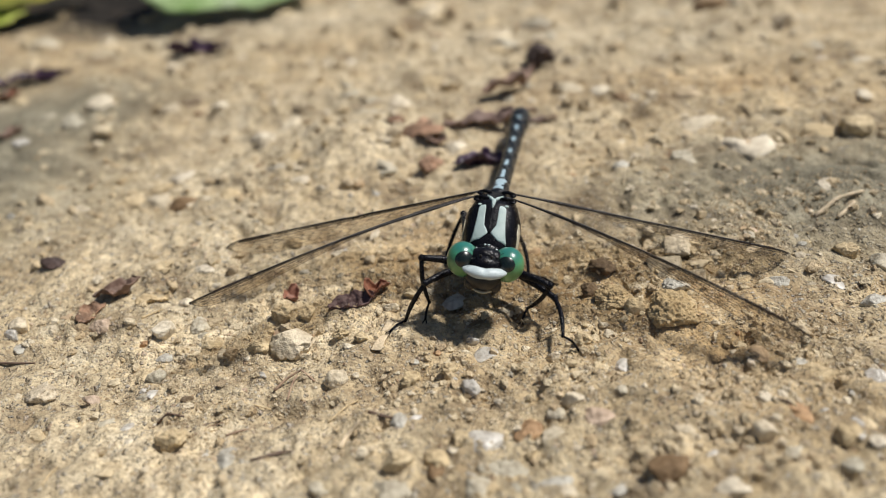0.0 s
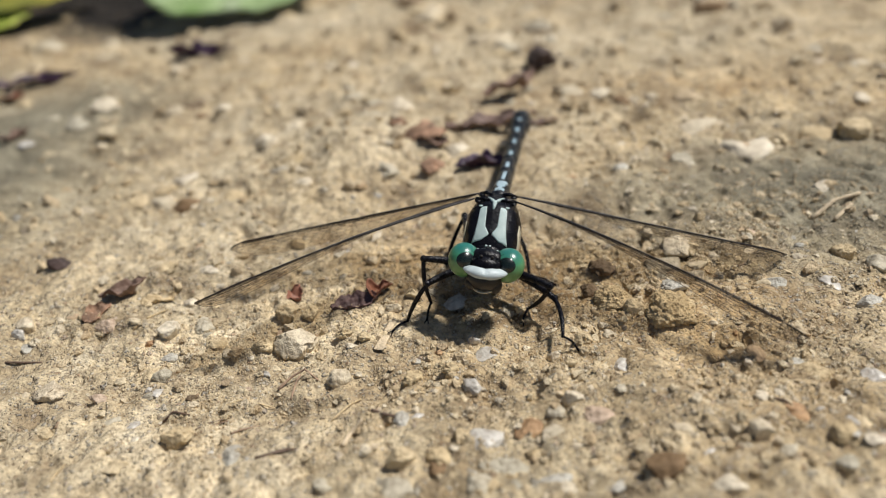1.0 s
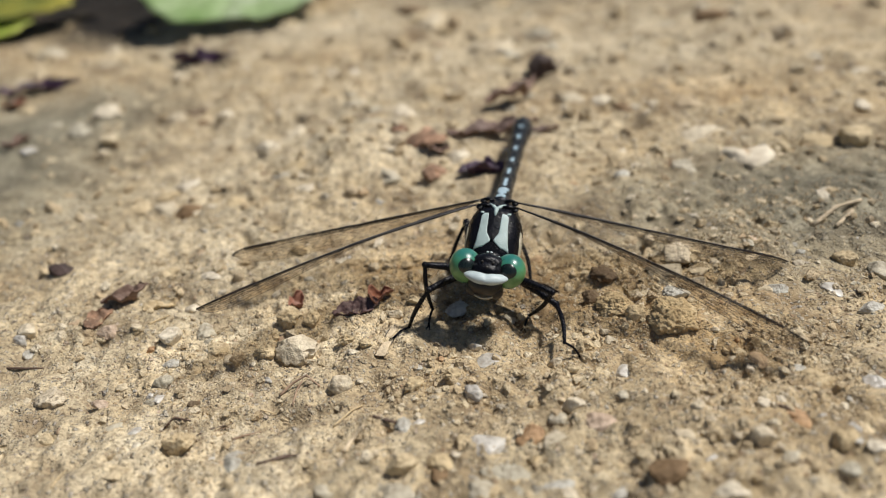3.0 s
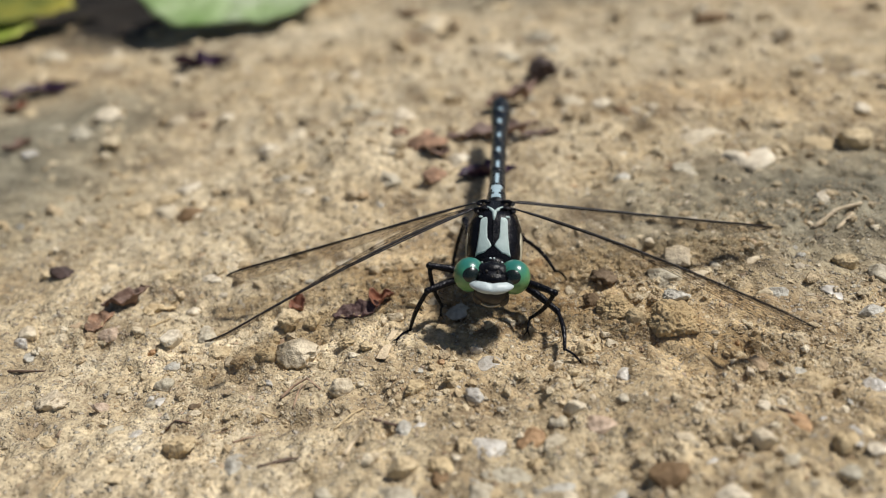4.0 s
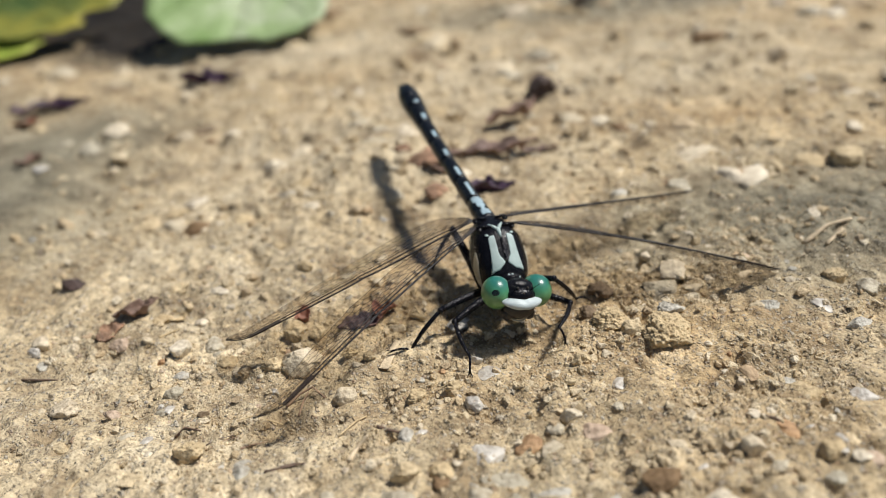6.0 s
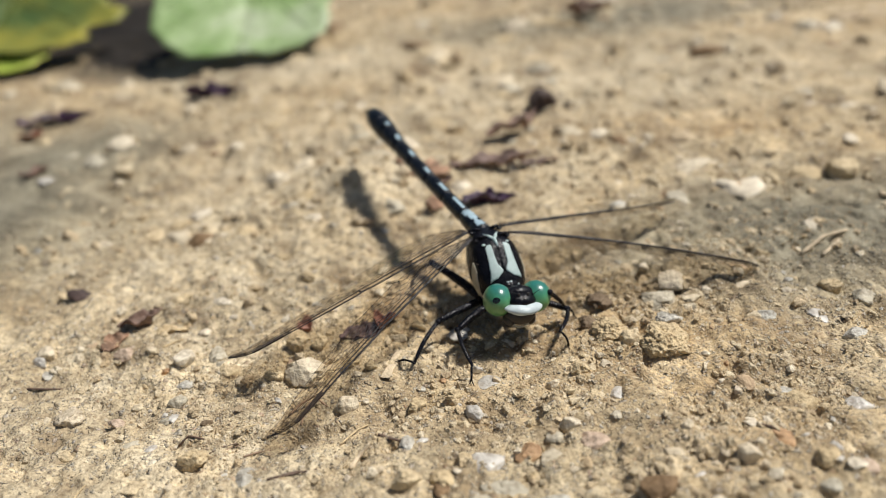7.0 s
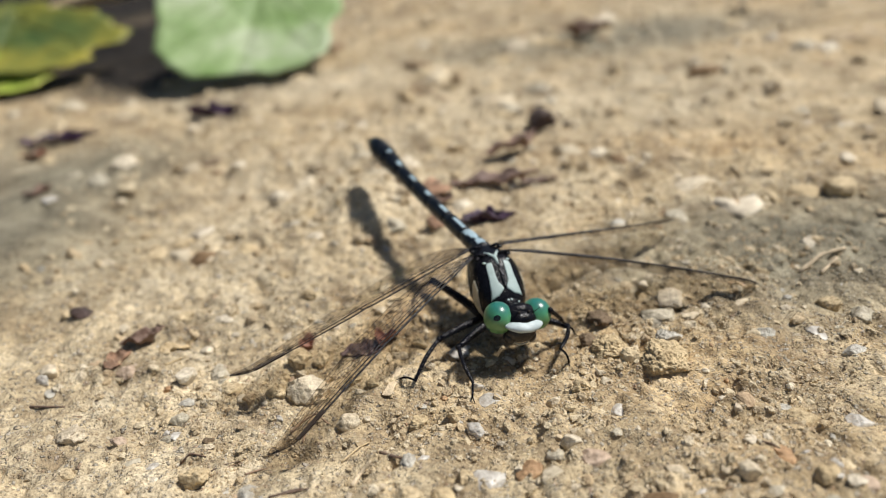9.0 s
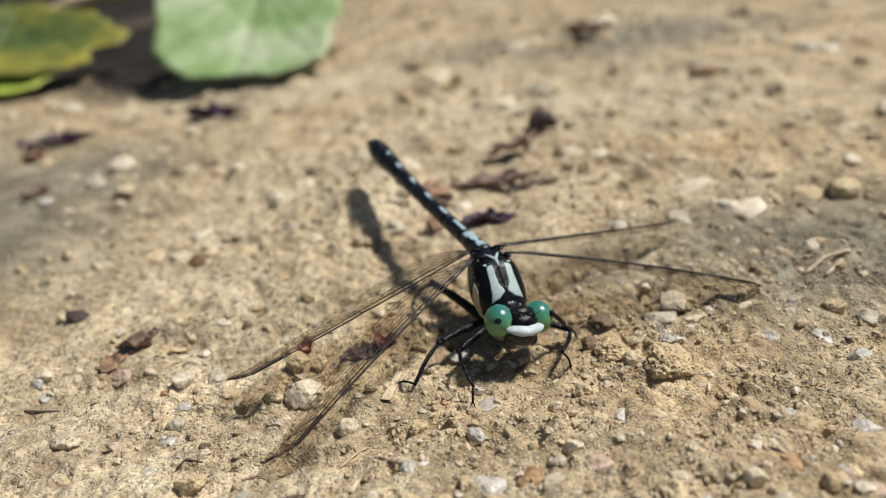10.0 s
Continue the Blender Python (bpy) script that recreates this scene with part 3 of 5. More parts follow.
def build_abdomen(root):
    """First two segments are the part that swings; the others sit on it, in a faint upward curve."""
    def ring(y, r, z, flat=1.0):
        return [(r * math.sin(2 * math.pi * j / 28), y, z + r * flat * math.cos(2 * math.pi * j / 28)) for j in range(28)]

    base = loft([ring(*q) for q in ((0.8, 1.05, 0), (0, 1.12, 0), (-0.9, 1.08, 0), (-1.3, 0.95, 0), (-1.6, 1.0, 0), (-2.6, 0.97, 0), (-3.7, 0.9, 0))])
    slots = [0] * len(base[1])
    for i in range(1, 6):
        for j in (25, 26, 27, 0, 1, 2):
            slots[i * 28 + j] = 1 if i in (1, 4) and j in (26, 27, 0, 1) or i == 5 or j in (27, 0) else 0
    ab = part("abdomen", mesh_of("abdomen", *base, [TAILBLK, SPOT], True, slots), root, "slim black abdomen with pale marks")
    y, z, a = -3.7, 0.0, 0.0
    for k, (ln, r0, r1) in enumerate(SEGMENTS):
        rings, n = [], 10
        for i in range(n + 1):
            u = i / n
            r = r0 + (r1 - r0) * u
            r *= 1 - 0.10 * math.exp(-((u / 0.07) ** 2)) - 0.06 * math.exp(-(((1 - u) / 0.05) ** 2))
            rings.append(ring(-u * ln, r, 0.0, 1.04))
        v, f = loft(rings)
        slots = [0] * len(f)
        if k < 6:
            for i in range(1, (6, 4, 3, 3, 3, 2)[k] + 1):
                for j in (27, 0):
                    slots[i * 28 + j] = 1
        sg = part("abdomen_segment", mesh_of("abdomen_segment", v, f, [TAILBLK, SPOT], True, slots), ab)
        sg.location = (0, y * MM, z * MM)
        sg.rotation_euler = (-a, 0, 0)
        y, z = y - ln * math.cos(a), z + ln * math.sin(a)
        a += radians(0.9)
    for s in (1, -1):
        cl = tube([(s * 0.35, y + 0.1, z), (s * 0.6, y - 0.7, z + 0.1), (s * 0.5, y - 1.4, z + 0.15)], [0.22, 0.2, 0.05], 7)
        part("clasper", mesh_of("clasper", *cl, BLACK), ab)
    return ab


def build_wing(root, name, length, widths, side, seed, node, twist, bow):
    """Wing lying along +x (times side) from its root, chord towards -y: the veins, with membrane and dark mark as parts of them.
    node: how far out the notch of the front edge lies; twist: degrees by which the blade winds each way; bow: rise of its middle."""
    rnd = random.Random(seed)
    FR = (0.0, 0.065, 0.125, 0.20, 0.30, 0.42, 0.55, 0.69, 0.84, 1.0)
    RAD = (0.080, 0.040, 0.068, 0.028, 0.034, 0.024, 0.023, 0.021, 0.021, 0.025)
    N = 46

    def lead(u):
        return 0.3 * math.sin(math.pi * u) - 0.22 * math.exp(-(((u - node) / 0.025) ** 2)) - 2.2 * max(0.0, (u - 0.9) / 0.1) ** 2

    def spot(u, f, ripple=0.0):
        w = interp(u, widths)
        c = f * w
        tw = radians(-twist + 2 * twist * u)
        return Vector((side * u * length, lead(u) - c * math.cos(tw), bow * math.sin(math.pi * u) + ripple - 0.012 * c * c - c * math.sin(tw)))

    def at(u, k):
        f = FR[k] if k < 3 else FR[k] * (1 - 0.22 * math.sin(math.pi * min(1, u * 1.1)) * (1 - FR[k]))
        return spot(u, f, (0.0, -0.12, 0.10, -0.07, 0.05, -0.04, 0.04, -0.03, 0.02, 0.0)[k] * min(1, u * 6) * (1 - u * 0.6))

    def cell(i, k):
        """Corner i of vein k in the netted rear field: the veins zigzag, so that the cells come out six-sided."""
        u = min(1.0, max(0.0, i / N + 0.004 * math.sin(i * 7.3 + k * 3.1 + seed)))
        if k < 5 or k == len(FR) - 1:
            return at(u, k)
        way = 0.2 if (i + k) % 2 else -0.2
        other = at(u, k + 1) if way > 0 else at(u, k - 1)
        return at(u, k).lerp(other, abs(way))

    pieces = []
    us = [i / N for i in range(N + 1)]
    for k in range(len(FR)):
        pieces.append(tube([cell(i, k) for i in range(N + 1)], [RAD[k] * (1.2 - 0.55 * u) for u in us], 5))
    for k in range(len(FR) - 1):
        if k >= 4:
            for i in range(2, N):
                if (i + k) % 2 and interp(i / N, widths) > 0.8:
                    pieces.append(tube([cell(i, k), cell(i, k + 1)], [0.018, 0.018], 3))
            continue
        step = (0.05, 0.045, 0.042, 0.036)[k]
        u = 0.06 + rnd.random() * step
        while u < 0.985:
            if interp(u, widths) > 0.8:
                a, b = at(u, k), at(min(0.995, u + rnd.uniform(-0.006, 0.010)), k + 1)
                r = 0.030 if k < 2 else 0.020
                pieces.append(tube([a, b], [r, r], 3))
            u += step * rnd.uniform(0.75, 1.25)
    pieces.append(tube([at(node, 0), at(node + 0.012, 1), at(node + 0.02, 2)], [0.09, 0.08, 0.06], 5))
    wing = part(name, mesh_of(name, *join(pieces), VEIN), root, "clear wing with fine dark veins")
    rows = [[at(u, k) for k in range(len(FR))] for u in us]
    m = len(FR)
    v = [p for r in rows for p in r]
    f = [(i * m + j, i * m + j + 1, (i + 1) * m + j + 1, (i + 1) * m + j) for i in range(N) for j in range(m - 1)]
    part("membrane", mesh_of("membrane", v, f, MEMBRANE), wing, "clear smoky membrane")
    cells = []
    for i in range(9):
        u = 0.80 + 0.12 * i / 8
        a, b = at(u, 0), at(u, 2)
        half = Vector((0, 0, 0.08))
        cells.append([a + half + Vector((0, 0.04, 0)), b + half, b - half, a - half + Vector((0, 0.04, 0))])
    part("wing_mark", mesh_of("wing_mark", *loft(cells), STIGMA, False), wing, "dark brown wing mark")
    return wing


FORE = [(0, 0.5), (0.04, 1.3), (0.12, 3.0), (0.3, 4.7), (0.5, 5.3), (0.7, 5.5), (0.84, 5.2), (0.9, 4.7), (0.95, 3.7), (0.98, 2.4), (1, 0.3)]
HIND = [(0, 0.7), (0.03, 2.1), (0.1, 4.5), (0.22, 6.0), (0.4, 6.4), (0.6, 6.1), (0.8, 5.4), (0.9, 4.7), (0.95, 3.7), (0.98, 2.4), (1, 0.3)]


def limb(name, root, length, r0, r1, spines, seed):
    """A leg joint along +y from its upper end, spiny below."""
    rnd = random.Random(seed)
    n = 9
    prof = [(i / n, r0 + (r1 - r0) * i / n + 0.05 * math.sin(math.pi * i / n)) for i in range(n + 1)]
    bow = 0.06 * length if name == "tibia" else 0.035 * length
    pieces = [tube([(0, u * length, bow * math.sin(math.pi * u)) for u, _ in prof], [r for _, r in prof], 9), ball((0, 0, 0), (r0 * 1.1,) * 3, 9, 6), ball((0, length, 0), (r1 * 1.2,) * 3, 9, 6)]
    for i in range(spines):
        u = (i + 0.6) / spines
        for s in (1, -1):
            p = Vector((s * 0.08, u * length, -0.1))
            pieces.append(tube([p, p + Vector((s * rnd.uniform(0.2, 0.38), rnd.uniform(0.15, 0.35), -rnd.uniform(0.25, 0.42)))], [0.035, 0.006], 4))
    return part(name, mesh_of(name, *join(pieces), LEGBLK), root)


def tarsus(root, length):
    pieces = []
    for i in range(3):
        a, b = length * (0, 0.25, 0.55)[i], length * (0.25, 0.55, 1.0)[i]
        pieces.append(tube([(0, a, 0.25 * math.sin(3.1 * a / length)), (0, (a + b) / 2, 0.25 * math.sin(3.1 * (a + b) / 2 / length)), (0, b, 0.25 * math.sin(3.1 * b / length))], [0.125, 0.105, 0.12], 7))
    for s in (1, -1):
        pieces.append(tube([(s * 0.06, length, 0), (s * 0.2, length + 0.3, 0.02), (s * 0.26, length + 0.45, -0.15)], [0.07, 0.05, 0.01], 4))
    return part("tarsus", mesh_of("tarsus", *join(pieces), LEGBLK), root)


dragonfly = tagged(new("dragonfly"), "black dragonfly with pale stripes and green eyes on bare earth", "dragonfly")
build_thorax(dragonfly)
HEAD = build_head(dragonfly)
ABDOMEN = build_abdomen(dragonfly)
# each wing: its root in body space, then seconds, the way it points and the lean of its blade in degrees below the level
FORE_SET, HIND_SET = (0.50, 13.0, 0.5), (0.466, 9.6, 0.0)
WINGS = [
    (build_wing(dragonfly, "fore_wing", 28.0, FORE, 1, 1, *FORE_SET), (2.0, 0.6, 0.2), [(0, 0.789, 0.591, -0.168, 23.3), (3.4, 0.789, 0.591, -0.168, 23.3), (4.5, 0.814, 0.546, -0.198, 14.2), (5, 0.805, 0.574, -0.152, 14.2), (5.5, 0.807, 0.561, -0.178, 14.3), (6.9, 0.812, 0.535, -0.230, 14.5)]),
    (build_wing(dragonfly, "hind_wing", 27.2, HIND, 1, 2, *HIND_SET), (1.8, -1.1, 0.0), [(0, 0.952, 0.205, -0.226, 35.6), (3.4, 0.952, 0.205, -0.226, 35.6), (4.5, 0.951, 0.252, -0.181, 31.9), (5, 0.940, 0.226, -0.254, 13.0), (5.5, 0.944, 0.224, -0.241, 15.3), (6.9, 0.951, 0.221, -0.216, 19.9)]),
    (build_wing(dragonfly, "fore_wing", 28.0, FORE, -1, 3, *FORE_SET), (-2.0, 0.6, 0.2), [(0, -0.880, 0.461, -0.110, 33.0), (3.4, -0.880, 0.461, -0.110, 33.0), (4.5, -0.855, 0.514, -0.071, 33.1), (5, -0.900, 0.428, -0.086, 21.9), (5.5, -0.909, 0.403, -0.100, 25.1), (6.9, -0.926, 0.353, -0.129, 31.4)]),
    (build_wing(dragonfly, "hind_wing", 27.2, HIND, -1, 4, *HIND_SET), (-1.8, -1.1, 0.0), [(0, -0.993, 0.021, -0.115, 29.5), (3.4, -0.993, 0.021, -0.115, 29.5), (4.5, -0.980, -0.147, -0.136, 31.8), (5, -0.982, -0.166, -0.086, 35.2), (5.5, -0.981, -0.160, -0.104, 34.4), (6.9, -0.979, -0.148, -0.140, 32.8)]),
]
# each leg: hip in body space, thigh, shin and foot lengths, then its stands: from, to, foot on the ground (x, y), knee (x, y, z) and ankle (x, y, height)
FRONT_RIGHT = ((1.2, 4.7, -5.2), 5.6, 4.6, 1.7, [(0, 3.4, -4.7, 2.4, -4.3, 4.1, 5.6, -4.1, 3.3, 1.6), (4.0, 4.0, -3.5, 4.8, -4.0, 4.3, 5.7, -3.2, 4.0, 2.0), (4.6, 4.65, -2.8, 3.1, -3.2, 3.4, 5.2, -2.3, 3.1, 1.5), (5.0, 5.8, -1.3, -4.0, -2.5, 1.9, 1.7, -1.1, -2.6, 0.7), (6.3, 10, -1.2, -4.1, -2.0, 2.1, 1.9, -0.8, -2.6, 0.8)])
MIDDLE_RIGHT = ((1.4, 3.5, -5.6), 6.5, 4.9, 2.1, [(0, 3.4, -8.0, 1.2, -4.2, 2.4, 3.9, -6.4, 2.7, 0.2), (4.0, 4.0, -7.9, 1.2, -4.4, 2.9, 3.8, -6.3, 3.0, 0.2), (4.6, 4.65, -7.9, 1.5, -4.0, 2.9, 3.7, -6.2, 2.8, 0.2), (5.0, 5.8, -7.8, 1.2, -3.4, 2.4, 3.1, -6.0, 2.4, 0.2), (6.3, 10, -7.8, 1.1, -3.4, 3.8, 2.2, -5.8, 0.8, 0.9)])
HIND_RIGHT = ((1.7, 2.9, -5.9), 7.4, 6.2, 2.8, [(0, 3.4, -3.9, 15.1, 0.3, 14.4, 4.0, -2.1, 12.1, 0.6), (3.9, 4.8, -3.9, 15.2, 0.2, 13.8, 4.6, -1.7, 13.0, 0.4), (5.0, 5.8, -4.0, 15.2, 0.0, 12.9, 6.4, -1.8, 13.0, 0.4), (6.3, 10, -8.4, 16.7, -3.4, 12.4, 3.6, -6.3, 16.0, 0.5)])
FRONT_LEFT = ((-1.2, 4.7, -5.2), 5.6, 4.6, 1.7, [(0, 3.4, 4.4, 1.6, 7.2, 1.0, 3.0, 5.1, 3.1, 0.3), (4.0, 4.0, 4.7, 1.5, 7.3, 1.2, 3.2, 5.1, 2.8, 0.3), (4.6, 4.65, 5.3, 0.2, 8.4, 3.2, 1.0, 5.6, 0.6, 1.0), (5.0, 5.8, 7.6, -1.7, 9.3, 3.0, 1.2, 7.4, -1.1, 1.3), (6.3, 10, 8.7, 0.7, 9.7, 5.4, 0.9, 8.1, 1.2, 1.3)])
MIDDLE_LEFT = ((-1.4, 3.5, -5.6), 6.5, 4.9, 2.1, [(0, 3.4, 8.4, -4.1, 7.4, 1.0, 1.7, 7.2, -3.9, 1.5), (4.0, 4.0, 8.3, -4.3, 7.5, 1.1, 1.2, 7.2, -3.7, 1.1), (4.6, 4.65, 8.3, -4.2, 8.0, 1.3, 0.8, 7.3, -3.5, 0.9), (5.0, 5.8, 13.2, 6.0, 7.8, 3.0, 4.6, 11.0, 4.3, 0.9), (6.3, 10, 10.7, 6.6, 7.5, 3.2, 4.5, 9.5, 6.0, 1.6)])
HIND_LEFT = ((-1.7, 2.7, -5.9), 7.4, 6.2, 2.8, [(0, 3.4, 9.2, 7.0, 5.6, 13.4, 1.8, 6.1, 7.2, 1.0), (4.0, 4.1, 10.0, 9.7, 6.0, 14.0, 2.1, 8.7, 8.5, 2.0), (4.45, 10, 5.5, 21.0, 4.5, 16.0, 2.5, 4.8, 20.0, 0.7)])
LEGS = [FRONT_RIGHT, MIDDLE_RIGHT, HIND_RIGHT, FRONT_LEFT, MIDDLE_LEFT, HIND_LEFT]
JOINTED = []
for k, (hip, a, b, c, _) in enumerate(LEGS):
    JOINTED.append((limb("femur", dragonfly, a, 0.50 if k % 3 == 2 else 0.40, 0.36 if k % 3 == 2 else 0.28, 5, 20 + k), limb("tibia", dragonfly, b, 0.20, 0.145, 7, 40 + k), tarsus(dragonfly, c)))


# ------------------------------------------------------------------ stones and litter
def rock_mesh(name, size, mat, seed, sub=3, rough=0.18, facets=0.0, smooth=True, crumbly=0.0):
    """A stone: a lumpy ball of the given width, depth and height in mm, cut by a few planes where it has facets."""
    rnd = random.Random(seed)
    bm = bmesh.new()
    bmesh.ops.create_icosphere(bm, subdivisions=sub, radius=1)
    off = Vector((rnd.uniform(-50, 50), rnd.uniform(-50, 50), rnd.uniform(-50, 50)))
    planes = [(Vector((rnd.gauss(0, 1), rnd.gauss(0, 1), rnd.gauss(0, 1))).normalized(), rnd.uniform(0.55, 0.82)) for _ in range(int(facets * 14))]
    for v in bm.verts:
        d = v.co.normalized()
        r = 1 + rough * 1.6 * noise.noise(d * 1.3 + off) + rough * noise.noise(d * 3.1 + off) + rough * 0.55 * noise.noise(d * 7 + off) + (rough * 0.4 * noise.noise(d * 15 + off) if sub > 3 else 0)
        if crumbly:
            r += crumbly * (0.07 * noise.noise(d * 9 + off) + 0.06 * noise.noise(d * 17 + off) + 0.045 * noise.noise(d * 33 + off))
        p = d * r
        for n, lim in planes:
            over = p.dot(n) - lim
            if over > 0:
                p = p - n * over * 0.9
        v.co = Vector((p.x * size[0], p.y * size[1], p.z * size[2])) * 0.5 * MM
    me = bpy.data.meshes.new(name)
    bm.to_mesh(me)
    bm.free()
    me.materials.append(mat)
    me.polygons.foreach_set("use_smooth", [smooth] * len(me.polygons))
    return me


def lay(ob, x, y, height, sink=0.3, turn=0.0, tip=(0, 0)):
    """Sets a thing of that height down on the earth, sunk into it by a part of it."""
    z = float(ground_z(x, y)) + height * (0.5 - sink)
    ob.matrix_basis = pose(x * MM, y * MM, z * MM, tip[0], tip[1], turn)
    return ob


def stone(name, x, y, size, mat, seed, label, category="stone", sub=3, rough=0.16, facets=0.5, sink=0.3, turn=0.0, group=""):
    ob = new(name, rock_mesh(name, size, mat, seed, sub, rough, facets, True, 0.4 if category == "clod" else 0.35))
    lay(ob, x, y, size[2], sink + (0.26 if "flush" in label or "pressed" in label or "in the earth" in label or "set in" in label else 0.04 if category == "clod" else 0.17), turn)
    return tagged(ob, label, category, group)


stone("earth_clod", 17.6, -0.6, (4.8, 4.4, 3.6), CLOD, 11, "large crumbly tan clod of earth", "clod", 6, 0.17, 0.15, 0.2, 17)
stone("earth_clod", 13.2, 2.2, (3.2, 3.0, 2.5), CLOD, 12, "crumbly tan clod of earth", "clod", 6, 0.17, 0.15, 0.2, -6)
stone("earth_clod", 14.9, 0.2, (2.4, 2.3, 2.0), CLOD, 13, "small crumbly clod leaning on another", "clod", 4, 0.18, 0.4, 0.15, -29)
stone("earth_clod", 11.6, 4.6, (1.9, 1.8, 1.5), DARKS, 14, "small dark crumb of earth", "clod", 4, 0.18, 0.4, 0.15, 8)
stone("stone", -17.4, 1.8, (4.4, 4.0, 3.2), PALE, 15, "pale angular lump of stony earth", "stone", 5, 0.16, 0.7, 0.1, -15)
stone("earth_clod", -18.7, 6.3, (2.4, 2.2, 2.0), CLOD, 16, "small crumbly clod of earth", "clod", 4, 0.3, 0.3, 0.25, 22)
stone("pebble", -12.7, -4.2, (2.3, 1.9, 1.7), PALE, 17, "smooth pale cream pebble on earth", "pebble", 4, 0.14, 0.6, 0.25, -1)
stone("pebble", -30.6, 5.6, (2.7, 2.3, 1.9), PALE, 18, "pale cream pebble on reddish dirt", "pebble", 4, 0.14, 0.6, 0.2, -24)
stone("pebble", -27.4, 6.6, (2.9, 2.4, 2.0), GREYS, 19, "light grey pebble on earth", "pebble", 4, 0.15, 0.6, 0.25, 13)
stone("pebble", -25.4, 3.2, (2.3, 2.0, 1.6), CLOD, 20, "dull tan pebble on earth", "pebble", 4, 0.2, 0.4, 0.3, -10)
stone("pebble", 0.4, -3.2, (3.6, 2.6, 1.5), QUARTZ, 21, "flat cloudy grey quartz pebble", "pebble", 4, 0.12, 0.9, 0.35, 27)
stone("pebble", -1.8, 5.2, (2.8, 2.2, 1.3), QUARTZ, 22, "flat pale translucent pebble", "pebble", 4, 0.12, 0.9, 0.3, 4)
stone("pebble", 19.2, -16.6, (1.7, 1.6, 2.0), PALE, 23, "cream oval pebble on earth", "pebble", 4, 0.1, 0.4, 0.06, -19)
stone("pebble", 11.9, -6.5, (2.2, 1.9, 1.3), QUARTZ, 24, "clear grey quartz pebble", "pebble", 4, 0.12, 0.8, 0.3, 18)
stone("pebble", -39.6, -1.6, (2.5, 2.2, 1.8), MIXED, 25, "mottled brown earthy pebble on soil", "pebble", 4, 0.25, 0.3, 0.25, -5)
stone("pebble", -20.9, -12.4, (2.0, 1.7, 1.4), BLUES, 26, "blue-grey pebble set in the earth", "pebble", 4, 0.12, 0.6, 0.4, -28)
stone("pebble", 11.7, -18.6, (2.9, 2.4, 2.3), BROWNS, 27, "brown rounded pebble on earth", "pebble", 4, 0.14, 0.4, 0.04, 9)
stone("pebble", 2.8, -13.2, (2.3, 2.0, 1.7), ORANGES, 28, "orange-brown pebble in the earth", "pebble", 4, 0.18, 0.5, 0.35, -14)
stone("pebble", -1.0, -13.5, (3.6, 3.2, 1.6), QUARTZ, 29, "flat grey-green stone flush with the earth", "pebble", 4, 0.2, 1.2, 0.46, 23)
stone("pebble", 0.6, -16.6, (3.3, 2.4, 1.6), GREYS, 30, "flat grey stone flush with the earth", "pebble", 4, 0.2, 1.2, 0.46, 0)
stone("pebble", -1.7, -18.2, (2.9, 2.2, 1.6), GREYS, 31, "grey stone flush with the earth", "pebble", 4, 0.2, 1.2, 0.46, -23)
stone("pebble", 3.8, -18.2, (3.2, 2.2, 1.6), BLUES, 32, "blue-grey stone flush with the earth", "pebble", 4, 0.2, 1.2, 0.46, 14)
stone("pebble", -4.2, -14.8, (2.3, 2.6, 1.6), CLOD, 33, "tan lump pressed into the earth", "pebble", 4, 0.2, 0.5, 0.4, -9)
stone("pebble", -1.3, -7.8, (2.0, 1.8, 1.6), QUARTZ, 34, "clear pinkish quartz crystal", "pebble", 4, 0.14, 1.0, 0.25, 28)
stone("pebble", 31.0, -10.9, (2.6, 1.9, 1.4), QUARTZ, 35, "clear grey quartz pebble", "pebble", 4, 0.12, 0.8, 0.3, 5)
stone("stone", 20.2, 7.8, (4.6, 3.6, 3.0), GREYS, 36, "grey-brown flat-topped stone in earth", "stone", 5, 0.2, 0.9, 0.42, -18)
stone("stone", 19.6, 3.9, (2.9, 2.4, 1.6), BLUES, 37, "small bluish stone on earth", "stone", 5, 0.2, 0.8, 0.42, 19)
stone("stone", 21.9, 10.2, (4.2, 3.2, 2.6), PALE, 38, "white angular stone on earth", "stone", 5, 0.2, 0.9, 0.42, -4)
stone("stone", 52.4, 32.4, (4.1, 3.8, 3.8), CLOD, 39, "round tan stone with a shaded side", "stone", 4, 0.16, 0.4, 0.2, -27)
stone("stone", 34.2, 39.0, (8.4, 5.0, 2.6), PALE, 40, "broad pale stone set in the earth", "stone", 4, 0.18, 0.7, 0.4, 10)
stone("pebble", -69.0, 61.0, (3.3, 2.6, 1.8), QUARTZ, 41, "white glinting pebble on earth", "pebble", 4, 0.12, 0.9, 0.3, -13)
stone("pebble", -46.4, 9.0, (2.5, 2.2, 2.0), PALE, 42, "pale pebble on grey earth", "pebble", 4, 0.14, 0.7, 0.3, 24)
stone("stone", 60.0, 103.0, (10.0, 7.0, 4.8), BROWNS, 43, "dark brown stone on earth", "stone", 4, 0.16, 0.5, 0.25, 1)
stone("stone", -3.8, 138.0, (9.0, 6.0, 3.6), BROWNS, 44, "dark brown stone on earth", "stone", 4, 0.2, 0.5, 0.3, -22)
stone("stone", -45.0, 74.0, (4.6, 3.6, 2.6), DARKS, 45, "small dark brown stone on earth", "stone", 4, 0.2, 0.5, 0.3, 15)
stone("stone", -63.5, 69.0, (5.6, 4.2, 3.2), GREYS, 46, "dull grey stone on earth", "stone", 4, 0.16, 0.6, 0.3, -8)
